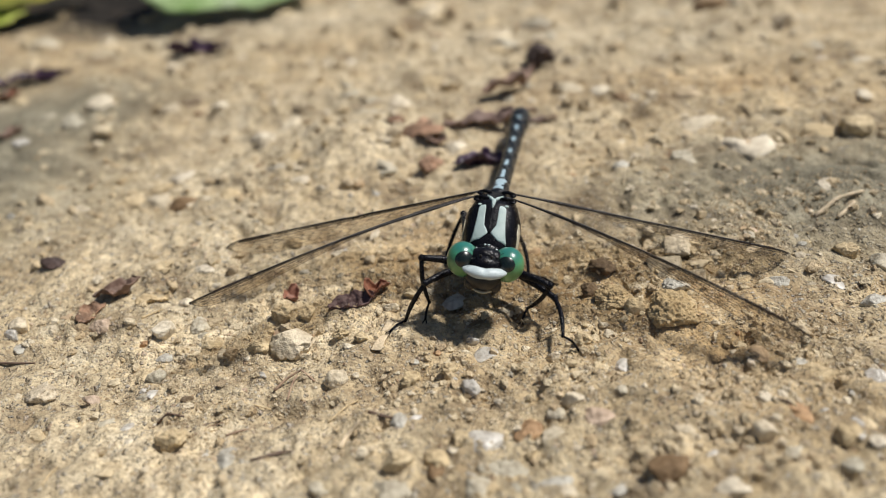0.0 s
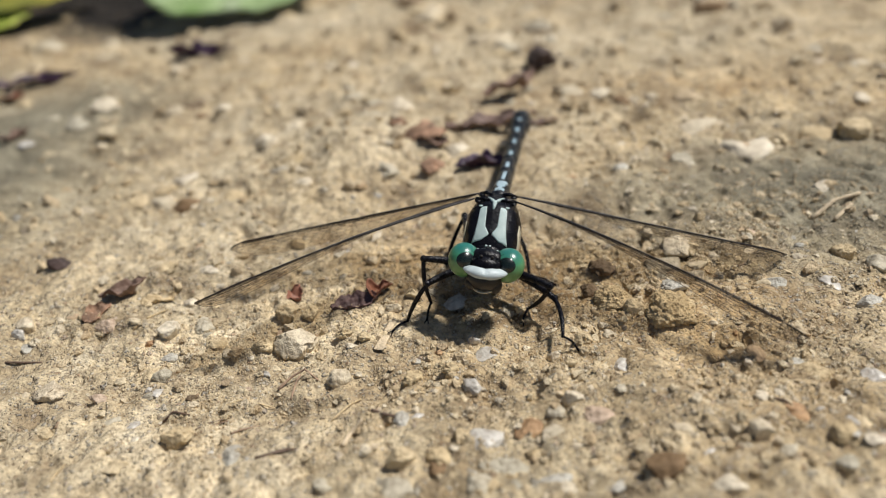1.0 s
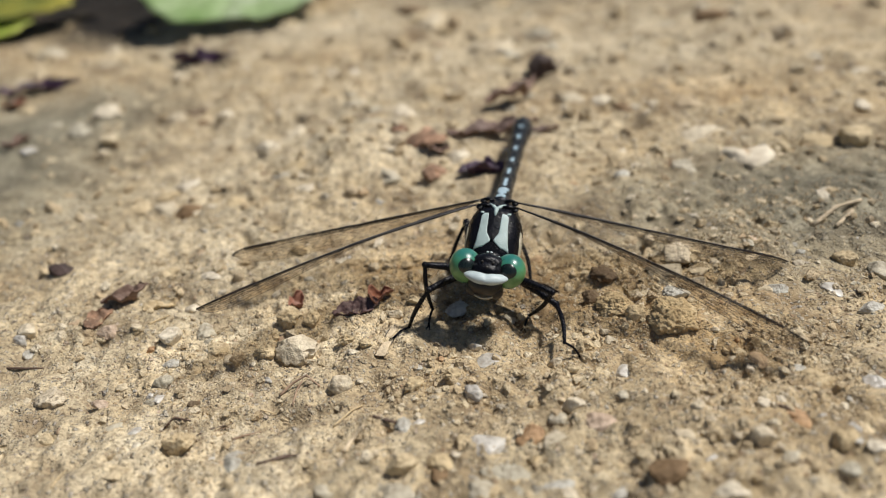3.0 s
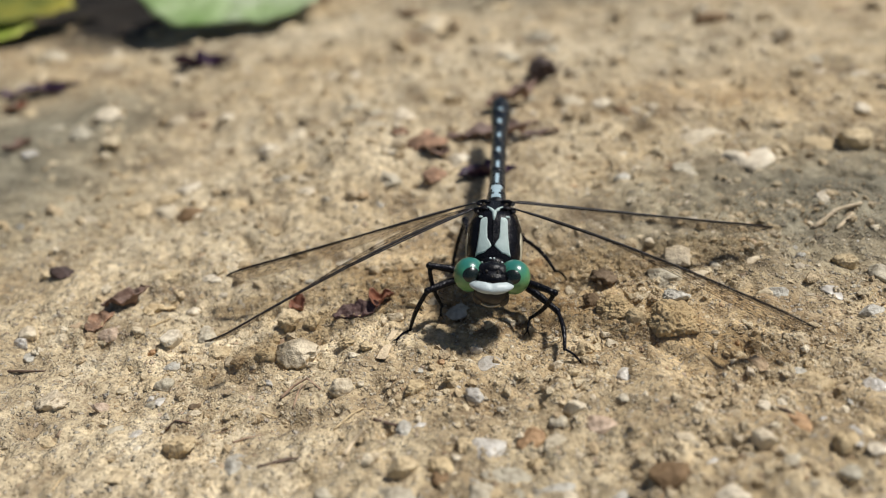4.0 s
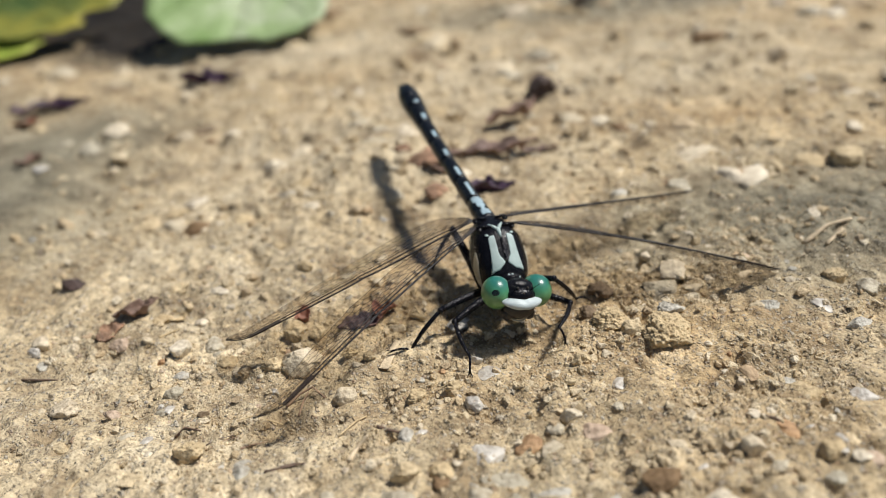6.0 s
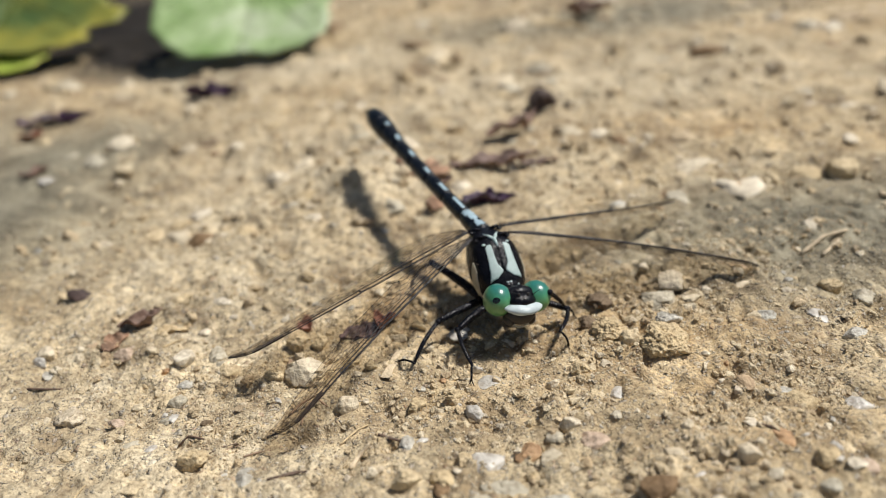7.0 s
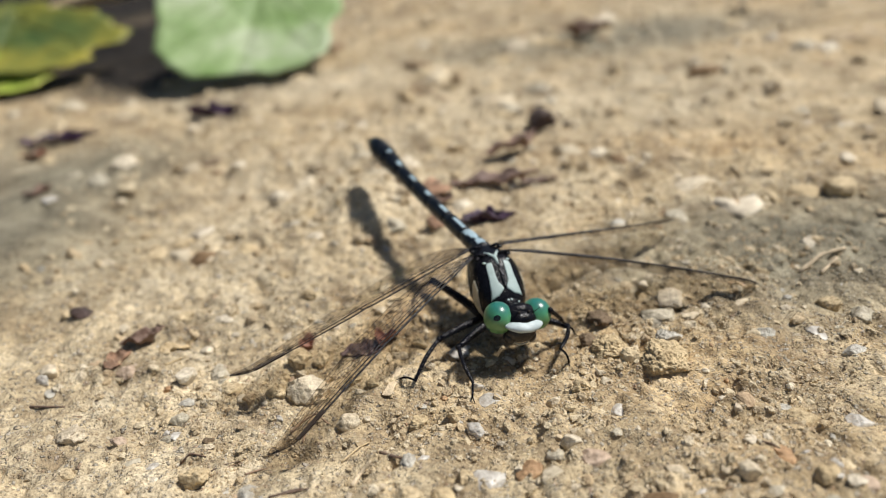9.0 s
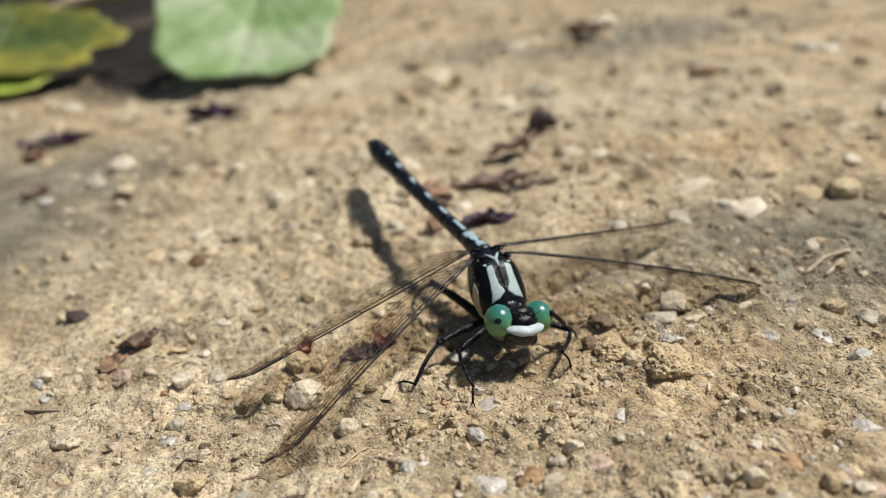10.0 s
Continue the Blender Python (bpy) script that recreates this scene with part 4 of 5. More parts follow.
stone("stone", -61.5, 77.0, (5.4, 4.4, 4.2), PALE, 47, "pale stone half in earth", "stone", 4, 0.16, 0.6, 0.3, 29)
stone("pebble", -29.7, 10.9, (1.8, 1.5, 1.2), PALE, 48, "white chip of stone", "pebble", 3, 0.14, 0.8, 0.3, 6)
stone("stone", -27.0, 48.6, (4.4, 3.8, 3.2), PALE, 49, "pale lump of stone", "stone", 4, 0.2, 0.6, 0.25, -17)
stone("stone", 0.8, 39.0, (3.6, 3.4, 3.0), PALE, 50, "pale round stone beside brown litter", "stone", 4, 0.16, 0.6, 0.25, 20)
stone("pebble", 8.2, -12.4, (2.9, 2.4, 1.6), PINKS, 51, "pinkish stone flush with the earth", "pebble", 4, 0.16, 0.6, 0.4, -3)
stone("pebble", -34.7, -2.8, (2.0, 1.7, 1.4), PINKS, 52, "small pinkish pebble in earth", "pebble", 4, 0.14, 0.6, 0.35, -26)
stone("pebble", -7.1, -10.9, (1.9, 1.7, 1.3), BLUES, 53, "small blue-grey pebble in earth", "pebble", 4, 0.14, 0.8, 0.35, 11)
stone("pebble", 14.0, -14.9, (1.9, 1.6, 1.3), PALE, 54, "small cream pebble in earth", "pebble", 4, 0.14, 0.6, 0.3, -12)
stone("pebble", 24.8, -17.4, (2.2, 1.8, 1.2), CLOD, 55, "tan lump in the earth", "pebble", 4, 0.2, 0.5, 0.35, 25)
stone("pebble", 26.5, -9.8, (4.0, 2.4, 1.6), CLOD, 56, "flat tan lump in the earth", "pebble", 4, 0.2, 0.6, 0.38, 2)
stone("stone", -30.2, -11.4, (4.2, 2.2, 1.5), CLOD, 57, "broad tan lump pressed into the earth", "stone", 4, 0.22, 0.6, 0.4, -21)
stone("pebble", -29.5, -1.0, (2.0, 1.7, 1.4), GREYS, 58, "small light grey pebble in earth", "pebble", 4, 0.14, 0.8, 0.35, 16)
stone("pebble", 15.4, -20.2, (3.4, 2.2, 1.8), PALE, 59, "pale flat pebble in earth", "pebble", 4, 0.14, 0.8, 0.35, -7)
stone("pebble", 29.2, 2.7, (2.7, 2.2, 1.8), BLUES, 60, "blue-grey pebble in the earth", "pebble", 4, 0.14, 0.8, 0.35, -30)
stone("pebble", 35.8, -1.6, (2.6, 1.9, 1.4), BLUES, 61, "flat bluish pebble in earth", "pebble", 4, 0.14, 0.8, 0.35, 7)
stone("stone", 29.2, 30.4, (3.0, 2.8, 2.4), GREYS, 62, "grey stone in sandy earth", "stone", 4, 0.16, 0.7, 0.3, -16)
stone("pebble", 42.2, 19.2, (3.9, 2.6, 1.6), PALE, 63, "pale flat pebble in earth", "pebble", 4, 0.14, 0.8, 0.35, 21)
stone("earth_clod", 13.5, 8.0, (2.4, 2.2, 1.6), DARKS, 64, "dark brown humic crumb", "clod", 4, 0.3, 0.2, 0.25, -2)
stone("stone", 23.0, -14.0, (3.0, 2.4, 1.8), ORANGES, 65, "rusty stone in the earth", "stone", 4, 0.22, 0.5, 0.38, -25)
stone("seed_case", 18.4, 75.0, (5.0, 4.6, 5.0), LITTER, 66, "dark brown curled seed case", "seed case", 4, 0.3, 0.4, -0.12, 12)
stone("litter_crumb", -46.6, 19.2, (3.4, 2.4, 1.5), LITTER, 67, "dark dry crumb of litter", "litter", 4, 0.3, 0.6, 0.25, -11)
stone("litter_crumb", -3.0, 33.6, (3.6, 2.8, 2.0), CRUMB, 68, "small brown lump of crumbled litter", "litter", 4, 0.3, 0.4, 0.25, 26)
stone("litter_crumb", -3.6, 41.6, (5.2, 4.4, 2.4), CRUMB, 69, "brown crumbling lump of dry litter", "litter", 5, 0.35, 0.3, 0.3, 3)
stone("litter_crumb", -6.6, 44.0, (2.6, 2.2, 1.6), CRUMB, 70, "small brown crumb of dry litter", "litter", 4, 0.35, 0.3, 0.3, -20)
stone("pebble", -57.5, 32.9, (2.0, 1.2, 1.5), BLUES, 101, "bluish pebble on earth tinted grey for shade", "pebble", 4, 0.15, 0.8, 0.24, -13)
stone("pebble", -27.8, 18.0, (2.0, 1.3, 0.9), BLUES, 102, "flat pale bluish stone set in the earth", "pebble", 4, 0.15, 0.8, 0.3, 24)
stone("pebble", -28.0, 15.7, (1.6, 1.4, 0.7), PALE, 103, "pale chip set in the earth", "pebble", 4, 0.15, 0.8, 0.3, 1)
stone("earth_clod", -33.8, 17.3, (2.5, 2.6, 1.1), CLOD, 104, "tan lump pressed into the earth", "clod", 5, 0.2, 0.4, 0.3, -22)
stone("stone", -37.3, 7.5, (2.6, 1.6, 2.0), PINKS, 105, "flat orange-tan stone beside a withered petal", "stone", 4, 0.15, 0.8, 0.24, 15)
stone("pebble", -34.3, 7.3, (1.6, 1.0, 1.2), PALE, 106, "cream pebble on earth", "pebble", 4, 0.15, 0.8, 0.24, -8)
stone("pebble", -32.2, 4.6, (1.3, 0.8, 1.0), ORANGES, 107, "rusty orange crumb under a pebble", "pebble", 4, 0.15, 0.8, 0.24, 29)
stone("pebble", -29.5, 2.2, (1.9, 1.5, 0.8), BLUES, 108, "blue-grey pebble in the earth", "pebble", 4, 0.15, 0.8, 0.3, 6)
stone("pebble", -23.8, 1.5, (1.6, 1.3, 0.7), PALE, 109, "pale pebble in the earth", "pebble", 4, 0.15, 0.8, 0.3, -17)
stone("pebble", -21.4, 0.5, (0.7, 0.4, 0.6), PALE, 110, "small cream pebble on earth", "pebble", 4, 0.15, 0.8, 0.24, 20)
stone("pebble", -46.4, 7.6, (1.8, 1.1, 1.4), QUARTZ, 111, "pale clear pebble on earth", "pebble", 4, 0.15, 0.8, 0.24, -3)
stone("pebble", -45.1, 6.2, (2.4, 2.1, 1.0), BLUES, 112, "flat blue-grey stone set in the earth", "pebble", 4, 0.15, 0.8, 0.3, -26)
stone("earth_clod", -20.2, 1.5, (2.2, 1.6, 1.6), CLOD, 113, "crumbly lump beside a pale stone", "clod", 5, 0.2, 0.4, 0.24, 11)
stone("pebble", -29.3, -3.0, (1.2, 1.6, 0.5), QUARTZ, 114, "flat bluish white stone set in the earth", "pebble", 4, 0.15, 0.8, 0.3, -12)
stone("pebble", -25.9, -4.3, (1.2, 0.7, 0.9), DARKS, 115, "small dark grey pebble on earth", "pebble", 4, 0.15, 0.8, 0.24, 25)
stone("earth_clod", -30.6, -0.5, (1.9, 1.8, 0.8), CLOD, 116, "tan lump pressed into the earth", "clod", 5, 0.2, 0.4, 0.3, 2)
stone("pebble", -19.4, -2.7, (0.9, 0.5, 0.7), QUARTZ, 117, "white glassy pebble on earth", "pebble", 4, 0.15, 0.8, 0.24, -21)
stone("pebble", -20.9, -4.1, (0.7, 0.4, 0.5), PINKS, 118, "tiny pinkish pebble on earth", "pebble", 4, 0.15, 0.8, 0.24, 16)
stone("pebble", -18.2, -4.8, (0.6, 0.4, 0.4), PALE, 119, "tiny cream pebble on earth", "pebble", 4, 0.15, 0.8, 0.24, -7)
stone("pebble", -18.0, -5.7, (0.6, 0.4, 0.5), PALE, 120, "tiny cream pebble on earth", "pebble", 4, 0.15, 0.8, 0.24, -30)
stone("earth_clod", -25.6, -9.7, (2.7, 1.6, 2.0), CLOD, 121, "rough fibrous tan crumb of earth", "clod", 5, 0.2, 0.4, 0.24, 7)
stone("pebble", -30.1, -7.3, (1.0, 1.4, 0.4), QUARTZ, 122, "pale stone chip set in the earth", "pebble", 4, 0.15, 0.8, 0.3, -16)
stone("pebble", -29.4, -9.0, (0.9, 1.2, 0.4), PALE, 123, "pale stone chip set in the earth", "pebble", 4, 0.15, 0.8, 0.3, 21)
stone("pebble", -19.2, -13.2, (0.5, 0.3, 0.4), QUARTZ, 124, "white glinting pebble on earth", "pebble", 4, 0.15, 0.8, 0.24, -2)
stone("pebble", -38.2, -6.5, (2.1, 1.3, 0.9), CLOD, 125, "tan crust set in the earth", "pebble", 4, 0.15, 0.8, 0.3, -25)
stone("pebble", -11.1, -4.0, (0.9, 0.5, 0.7), PALE, 126, "small cream pebble on earth", "pebble", 4, 0.15, 0.8, 0.24, 12)
stone("pebble", -11.9, -0.1, (1.4, 0.8, 1.0), PALE, 127, "cream lump of earth", "pebble", 4, 0.15, 0.8, 0.24, -11)
stone("earth_clod", -6.3, -5.5, (2.0, 1.7, 1.5), CLOD, 128, "tan crumbly clod with a deep shaded side", "clod", 5, 0.2, 0.4, 0.24, 26)
stone("earth_clod", -2.9, -5.2, (1.6, 0.9, 1.2), CLOD, 129, "tan crumbly clod of earth", "clod", 5, 0.2, 0.4, 0.24, 3)
stone("pebble", -4.2, -6.8, (0.8, 0.5, 0.6), PALE, 130, "small white pebble on earth", "pebble", 4, 0.15, 0.8, 0.24, -20)
stone("pebble", -2.5, -6.2, (0.8, 0.6, 0.6), QUARTZ, 131, "clear chip of quartz", "pebble", 4, 0.15, 0.8, 0.24, 17)
stone("pebble", -3.7, -2.4, (0.9, 0.6, 0.6), ORANGES, 132, "small orange-brown stone in shade", "pebble", 4, 0.15, 0.8, 0.24, -6)
stone("pebble", -6.0, -2.8, (1.5, 0.9, 0.6), BLUES, 133, "blue-grey chip set in the earth", "pebble", 4, 0.15, 0.8, 0.3, -29)
stone("pebble", 6.3, -4.2, (1.7, 1.0, 1.3), PALE, 134, "flat cream pebble on earth", "pebble", 4, 0.15, 0.8, 0.24, 8)
stone("earth_clod", 7.3, -6.5, (1.2, 0.7, 0.9), CLOD, 135, "small tan clod of earth", "clod", 4, 0.2, 0.4, 0.24, -15)
stone("pebble", -6.0, -10.6, (1.2, 0.8, 0.5), QUARTZ, 136, "pale grey chip set in the earth", "pebble", 4, 0.15, 0.8, 0.3, 22)
stone("pebble", -2.5, -13.0, (1.4, 1.8, 0.6), CLOD, 137, "tan stone flush with the earth", "pebble", 4, 0.15, 0.8, 0.3, -1)
stone("pebble", -4.4, -16.0, (1.5, 1.8, 0.6), BROWNS, 138, "smooth brown stone flush with the earth", "pebble", 4, 0.15, 0.8, 0.3, -24)
stone("earth_clod", -7.1, -15.5, (2.6, 1.6, 1.9), CLOD, 139, "angular tan block of earth with a shaded side", "clod", 5, 0.2, 0.4, 0.24, 13)
stone("pebble", -3.2, -14.7, (1.0, 0.6, 0.4), PALE, 140, "cream pebble in the earth", "pebble", 4, 0.15, 0.8, 0.3, -10)
stone("pebble", -3.5, -15.8, (0.8, 0.6, 0.3), PALE, 141, "cream pebble in the earth", "pebble", 4, 0.15, 0.8, 0.3, 27)
stone("stone", -7.8, -17.6, (4.4, 2.6, 1.9), GREYS, 142, "broad grey stone flush with the earth", "stone", 4, 0.15, 0.8, 0.3, 4)
stone("pebble", -13.1, -16.6, (2.1, 1.3, 0.9), GREYS, 143, "pale grey stone flush with the earth", "pebble", 4, 0.15, 0.8, 0.3, -19)
stone("pebble", 5.1, -11.8, (1.9, 1.4, 0.8), GREYS, 144, "rough whitish grey stone in the earth", "pebble", 4, 0.15, 0.8, 0.3, 18)
stone("pebble", 6.5, -10.6, (2.1, 1.2, 1.6), PALE, 145, "pale tan stone with a shaded side", "pebble", 4, 0.15, 0.8, 0.24, -5)
stone("pebble", 4.4, -18.8, (2.4, 1.5, 1.0), PALE, 146, "pale stone flush with the earth", "pebble", 4, 0.15, 0.8, 0.3, -28)
stone("pebble", 10.6, -10.1, (1.3, 1.0, 0.6), GREYS, 147, "rough grey pebble in the earth", "pebble", 4, 0.15, 0.8, 0.3, 9)
stone("pebble", 12.4, -10.3, (0.6, 0.8, 0.5), PALE, 148, "small cream pebble on earth", "pebble", 4, 0.15, 0.8, 0.24, -14)
stone("pebble", 15.8, -12.7, (1.4, 0.8, 1.0), PALE, 149, "cream-grey pebble on earth", "pebble", 4, 0.15, 0.8, 0.24, 23)
stone("pebble", 13.9, -14.6, (0.7, 0.5, 0.5), QUARTZ, 150, "white pinkish chip of quartz", "pebble", 4, 0.15, 0.8, 0.24, 0)
stone("pebble", 25.6, -8.5, (1.9, 1.1, 0.8), BLUES, 151, "flat bluish stone set in the earth", "pebble", 4, 0.15, 0.8, 0.3, -23)
stone("pebble", 28.2, -12.3, (0.7, 0.9, 0.3), BLUES, 152, "small bluish stone set in the earth", "pebble", 4, 0.15, 0.8, 0.3, 14)
stone("pebble", 25.5, -17.6, (0.8, 0.9, 0.3), QUARTZ, 153, "pale pebble in the earth", "pebble", 4, 0.15, 0.8, 0.3, -9)
stone("earth_clod", 27.2, -15.7, (1.5, 1.5, 0.6), CLOD, 154, "tan lump in the earth", "clod", 5, 0.2, 0.4, 0.3, 28)
stone("pebble", 26.5, -18.5, (1.6, 1.3, 0.7), PALE, 155, "cream lump in the earth", "pebble", 4, 0.15, 0.8, 0.3, 5)
stone("pebble", 24.1, -19.5, (1.7, 1.5, 0.7), GREYS, 156, "grey pebble in the earth", "pebble", 4, 0.15, 0.8, 0.3, -18)
stone("pebble", 20.7, -17.9, (1.6, 1.4, 0.7), GREYS, 157, "rough grey-brown lump in the earth", "pebble", 4, 0.15, 0.8, 0.3, 19)
stone("earth_clod", 37.8, 6.6, (2.8, 1.7, 2.1), CLOD, 158, "round tan stone with a shaded side", "clod", 5, 0.2, 0.4, 0.24, -4)
stone("pebble", 39.1, 3.4, (2.3, 3.0, 1.7), GREYS, 159, "olive-grey lump of stone", "pebble", 4, 0.15, 0.8, 0.24, -27)
stone("pebble", 33.9, 8.0, (1.2, 0.7, 0.9), BLUES, 160, "small dark bluish pebble", "pebble", 4, 0.15, 0.8, 0.24, 10)
stone("pebble", 21.3, -2.1, (0.9, 0.6, 0.6), PALE, 161, "small white pebble on earth", "pebble", 4, 0.15, 0.8, 0.24, -13)
stone("pebble", 22.6, -3.8, (0.7, 0.4, 0.6), ORANGES, 162, "tiny rusty crumb on earth", "pebble", 4, 0.15, 0.8, 0.24, 24)
stone("pebble", 21.2, -6.5, (1.0, 0.9, 0.4), PALE, 163, "white pebble in the earth", "pebble", 4, 0.15, 0.8, 0.3, 1)
stone("pebble", 13.9, 5.0, (1.5, 0.9, 1.1), ORANGES, 164, "small rusty stone by a clod", "pebble", 4, 0.15, 0.8, 0.24, -22)
stone("earth_clod", 9.1, -3.0, (2.0, 1.2, 1.5), CLOD, 165, "tan crumb of earth beside a clod", "clod", 5, 0.2, 0.4, 0.24, 15)
stone("earth_clod", -12.8, 1.5, (1.6, 1.0, 1.2), CLOD, 166, "small tan clod of earth", "clod", 5, 0.2, 0.4, 0.24, -8)
stone("earth_clod", -16.2, 5.8, (2.0, 1.4, 1.5), CLOD, 167, "tan crumbly lump of earth", "clod", 5, 0.2, 0.4, 0.24, 29)
stone("pebble", -10.2, 14.4, (1.4, 1.5, 1.0), PALE, 168, "cream pebble on earth", "pebble", 4, 0.15, 0.8, 0.24, 6)
stone("earth_clod", -10.6, 0.5, (1.4, 1.0, 1.0), CLOD, 169, "small tan clod of earth", "clod", 4, 0.2, 0.4, 0.24, -17)
stone("pebble", -8.0, 5.5, (1.7, 1.0, 1.3), PALE, 170, "pale flat chip of stone", "pebble", 4, 0.15, 0.8, 0.24, 20)
stone("pebble", -0.5, -0.5, (1.4, 0.8, 1.0), QUARTZ, 171, "small clear chip in shade", "pebble", 4, 0.15, 0.8, 0.24, -3)
stone("earth_clod", -5.9, 6.6, (1.6, 1.0, 1.2), CLOD, 172, "tan pebble beside the dragonfly", "clod", 5, 0.2, 0.4, 0.24, -26)
stone("stone", -37.7, 68.9, (4.0, 2.4, 3.0), PALE, 173, "pale soft-edged stone on earth", "stone", 4, 0.15, 0.8, 0.24, 11)
stone("stone", 24.6, 75.1, (3.7, 2.8, 2.8), PALE, 174, "pale stone on earth", "stone", 4, 0.15, 0.8, 0.24, -12)
stone("stone", 21.5, 30.0, (2.9, 2.7, 1.2), BLUES, 175, "bluish grey stone in the earth", "stone", 4, 0.15, 0.8, 0.3, 25)
stone("stone", 29.6, 29.6, (3.2, 3.3, 1.3), GREYS, 176, "grey stone in the earth", "stone", 4, 0.15, 0.8, 0.3, 2)
stone("stone", 24.2, 53.4, (3.5, 3.4, 1.5), PALE, 177, "pale stone in the earth", "stone", 4, 0.15, 0.8, 0.3, -21)
stone("pebble", -13.8, 16.6, (2.2, 1.3, 1.6), PALE, 178, "pale pebble on earth", "pebble", 4, 0.15, 0.8, 0.24, 16)
stone("earth_clod", -19.0, 18.8, (2.0, 1.2, 1.5), CLOD, 179, "tan lump of earth", "clod", 5, 0.2, 0.4, 0.24, -7)


def petal(name, x, y, long, wide, turn, curl, mat, label, category="petal", twist=0.3, seed=0, lift=0.25, thick=0.14):
    """A dry, curled, crinkled petal with thickness, lying on the earth."""
    rnd = random.Random(seed)
    n, m = 30, 17
    off = rnd.uniform(0, 99)
    top = []
    for i in range(n):
        u = i / (n - 1)
        half = wide / 2 * max(0.05, math.sin(math.pi * (0.03 + 0.94 * u)) ** 0.75)
        for j in range(m):
            v = 2 * j / (m - 1) - 1
            rag = 1 + 0.45 * noise.noise(Vector((u * 4 + off, 1.0 if v > 0 else 7.0, 0))) * abs(v)
            a = v * curl * (1 + 0.3 * noise.noise(Vector((u * 3, off, 2))))
            px = (u - 0.5) * long + 0.12 * wide * noise.noise(Vector((v * 2, off, 5)))
            r = half * rag / max(curl, 0.2)
            py, pz = r * math.sin(a), r * (1 - math.cos(a))
            py += 0.35 * wide * noise.noise(Vector((u * 1.8 + off, 3, 0)))
            w = twist * (u - 0.5)
            py, pz = py * math.cos(w) - pz * math.sin(w), py * math.sin(w) + pz * math.cos(w)
            k = 3.0 / wide
            pz += lift * long * 0.25 * (2 * u - 1) ** 2 + wide * (0.30 * noise.noise(Vector((px * k * 0.5 + off, py * k * 0.7, 0))) + 0.16 * noise.noise(Vector((px * k * 1.3 + off, py * k * 1.6, 4))) + 0.06 * noise.noise(Vector((px * k * 3 + off, py * k * 4, 8))))
            top.append(Vector((px, py, pz)))
    rows = [[(top[i * m + j], top[i * m + j] - Vector((0, 0, thick))) for j in range(m)] for i in range(n)]
    v, f = skin_patch(rows)
    low = min(p.z for p in v)
    v = [p - Vector((0, 0, low)) for p in v]
    ob = new(name, mesh_of(name, v, f, mat))
    ob.matrix_basis = pose(x * MM, y * MM, (float(ground_z(x, y)) - 0.15) * MM, 0, 0, turn)
    return tagged(ob, label, category)


petal("petal", -11.8, 6.2, 4.6, 2.6, 12, 1.0, VIOLET, "dark purple withered curled petal", seed=1)
petal("petal", -9.3, 7.6, 3.0, 2.4, 50, 1.1, DRYRED, "rusty red dry petal tip", seed=2, lift=0.6)
petal("petal", -18.1, 8.6, 2.4, 2.2, 80, 1.2, DRYRED, "rusty red dry upright petal", seed=3, lift=0.9)
petal("petal", -33.2, 11.6, 3.6, 1.9, 12, 0.9, STRAW, "cream dry petal flap", seed=33, lift=0.4)
petal("petal", -37.0, 12.6, 4.8, 3.0, 28, 1.3, DRYBRN, "brown withered curled petal", seed=4)
petal("petal", -39.0, 9.6, 3.4, 2.2, 70, 1.0, CRUMB, "reddish brown dry petal shred", seed=5)
petal("petal", 4.2, 33.0, 7.6, 3.4, 8, 1.2, PURPLE, "dark purple withered petal behind the dragonfly", seed=6, lift=0.4)
petal("petal", -2.2, 39.6, 4.6, 3.0, -28, 1.1, DRYBRN, "crumpled brown dry petal", seed=7, lift=0.5)
petal("petal", 11.5, 60.0, 11.5, 4.6, 42, 1.2, DRYBRN, "reddish brown dry leaf shred", "litter", seed=8)
petal("petal", -50.4, 108.0, 15.0, 5.6, -5, 1.3, PURPLE, "dark violet withered petal", seed=9, lift=0.3)
petal("petal", -84.0, 100.0, 17.0, 4.6, 2, 1.2, PURPLE, "long dark withered petal", seed=10, lift=0.2)
petal("petal", -85.0, 90.5, 5.0, 4.0, 40, 1.2, DRYRED, "rusty dry petal on earth", seed=11, lift=0.5)
petal("petal", -72.0, 64.0, 5.0, 3.0, 40, 1.2, DRYBRN, "dark brown dry shred", seed=12, lift=0.4)
petal("petal", 44.0, 150.0, 16.0, 8.0, 10, 1.2, DRYBRN, "dark dry leaf shred", "litter", seed=13, lift=0.3)


def twig(name, points, r0, r1, mat, label, category="twig"):
    pts = [(x, y, float(ground_z(x, y)) + z) for x, y, z in points]
    n = len(pts)
    dense = [Vector(pts[0])]
    for a, b in zip(pts, pts[1:]):
        for k in range(1, 6):
            p = Vector(a).lerp(Vector(b), k / 5)
            dense.append(p + Vector((0, 0, 0.25 * r0 * noise.noise(p * 0.9))))
    c = dense[len(dense) // 2]
    rad = [(r0 + (r1 - r0) * i / (len(dense) - 1)) * (1 + 0.25 * noise.noise(p * 1.7)) for i, p in enumerate(dense)]
    ob = new(name, mesh_of(name, *tube([p - c for p in dense], rad, 8), mat))
    ob.location = c * MM
    return tagged(ob, label, category)


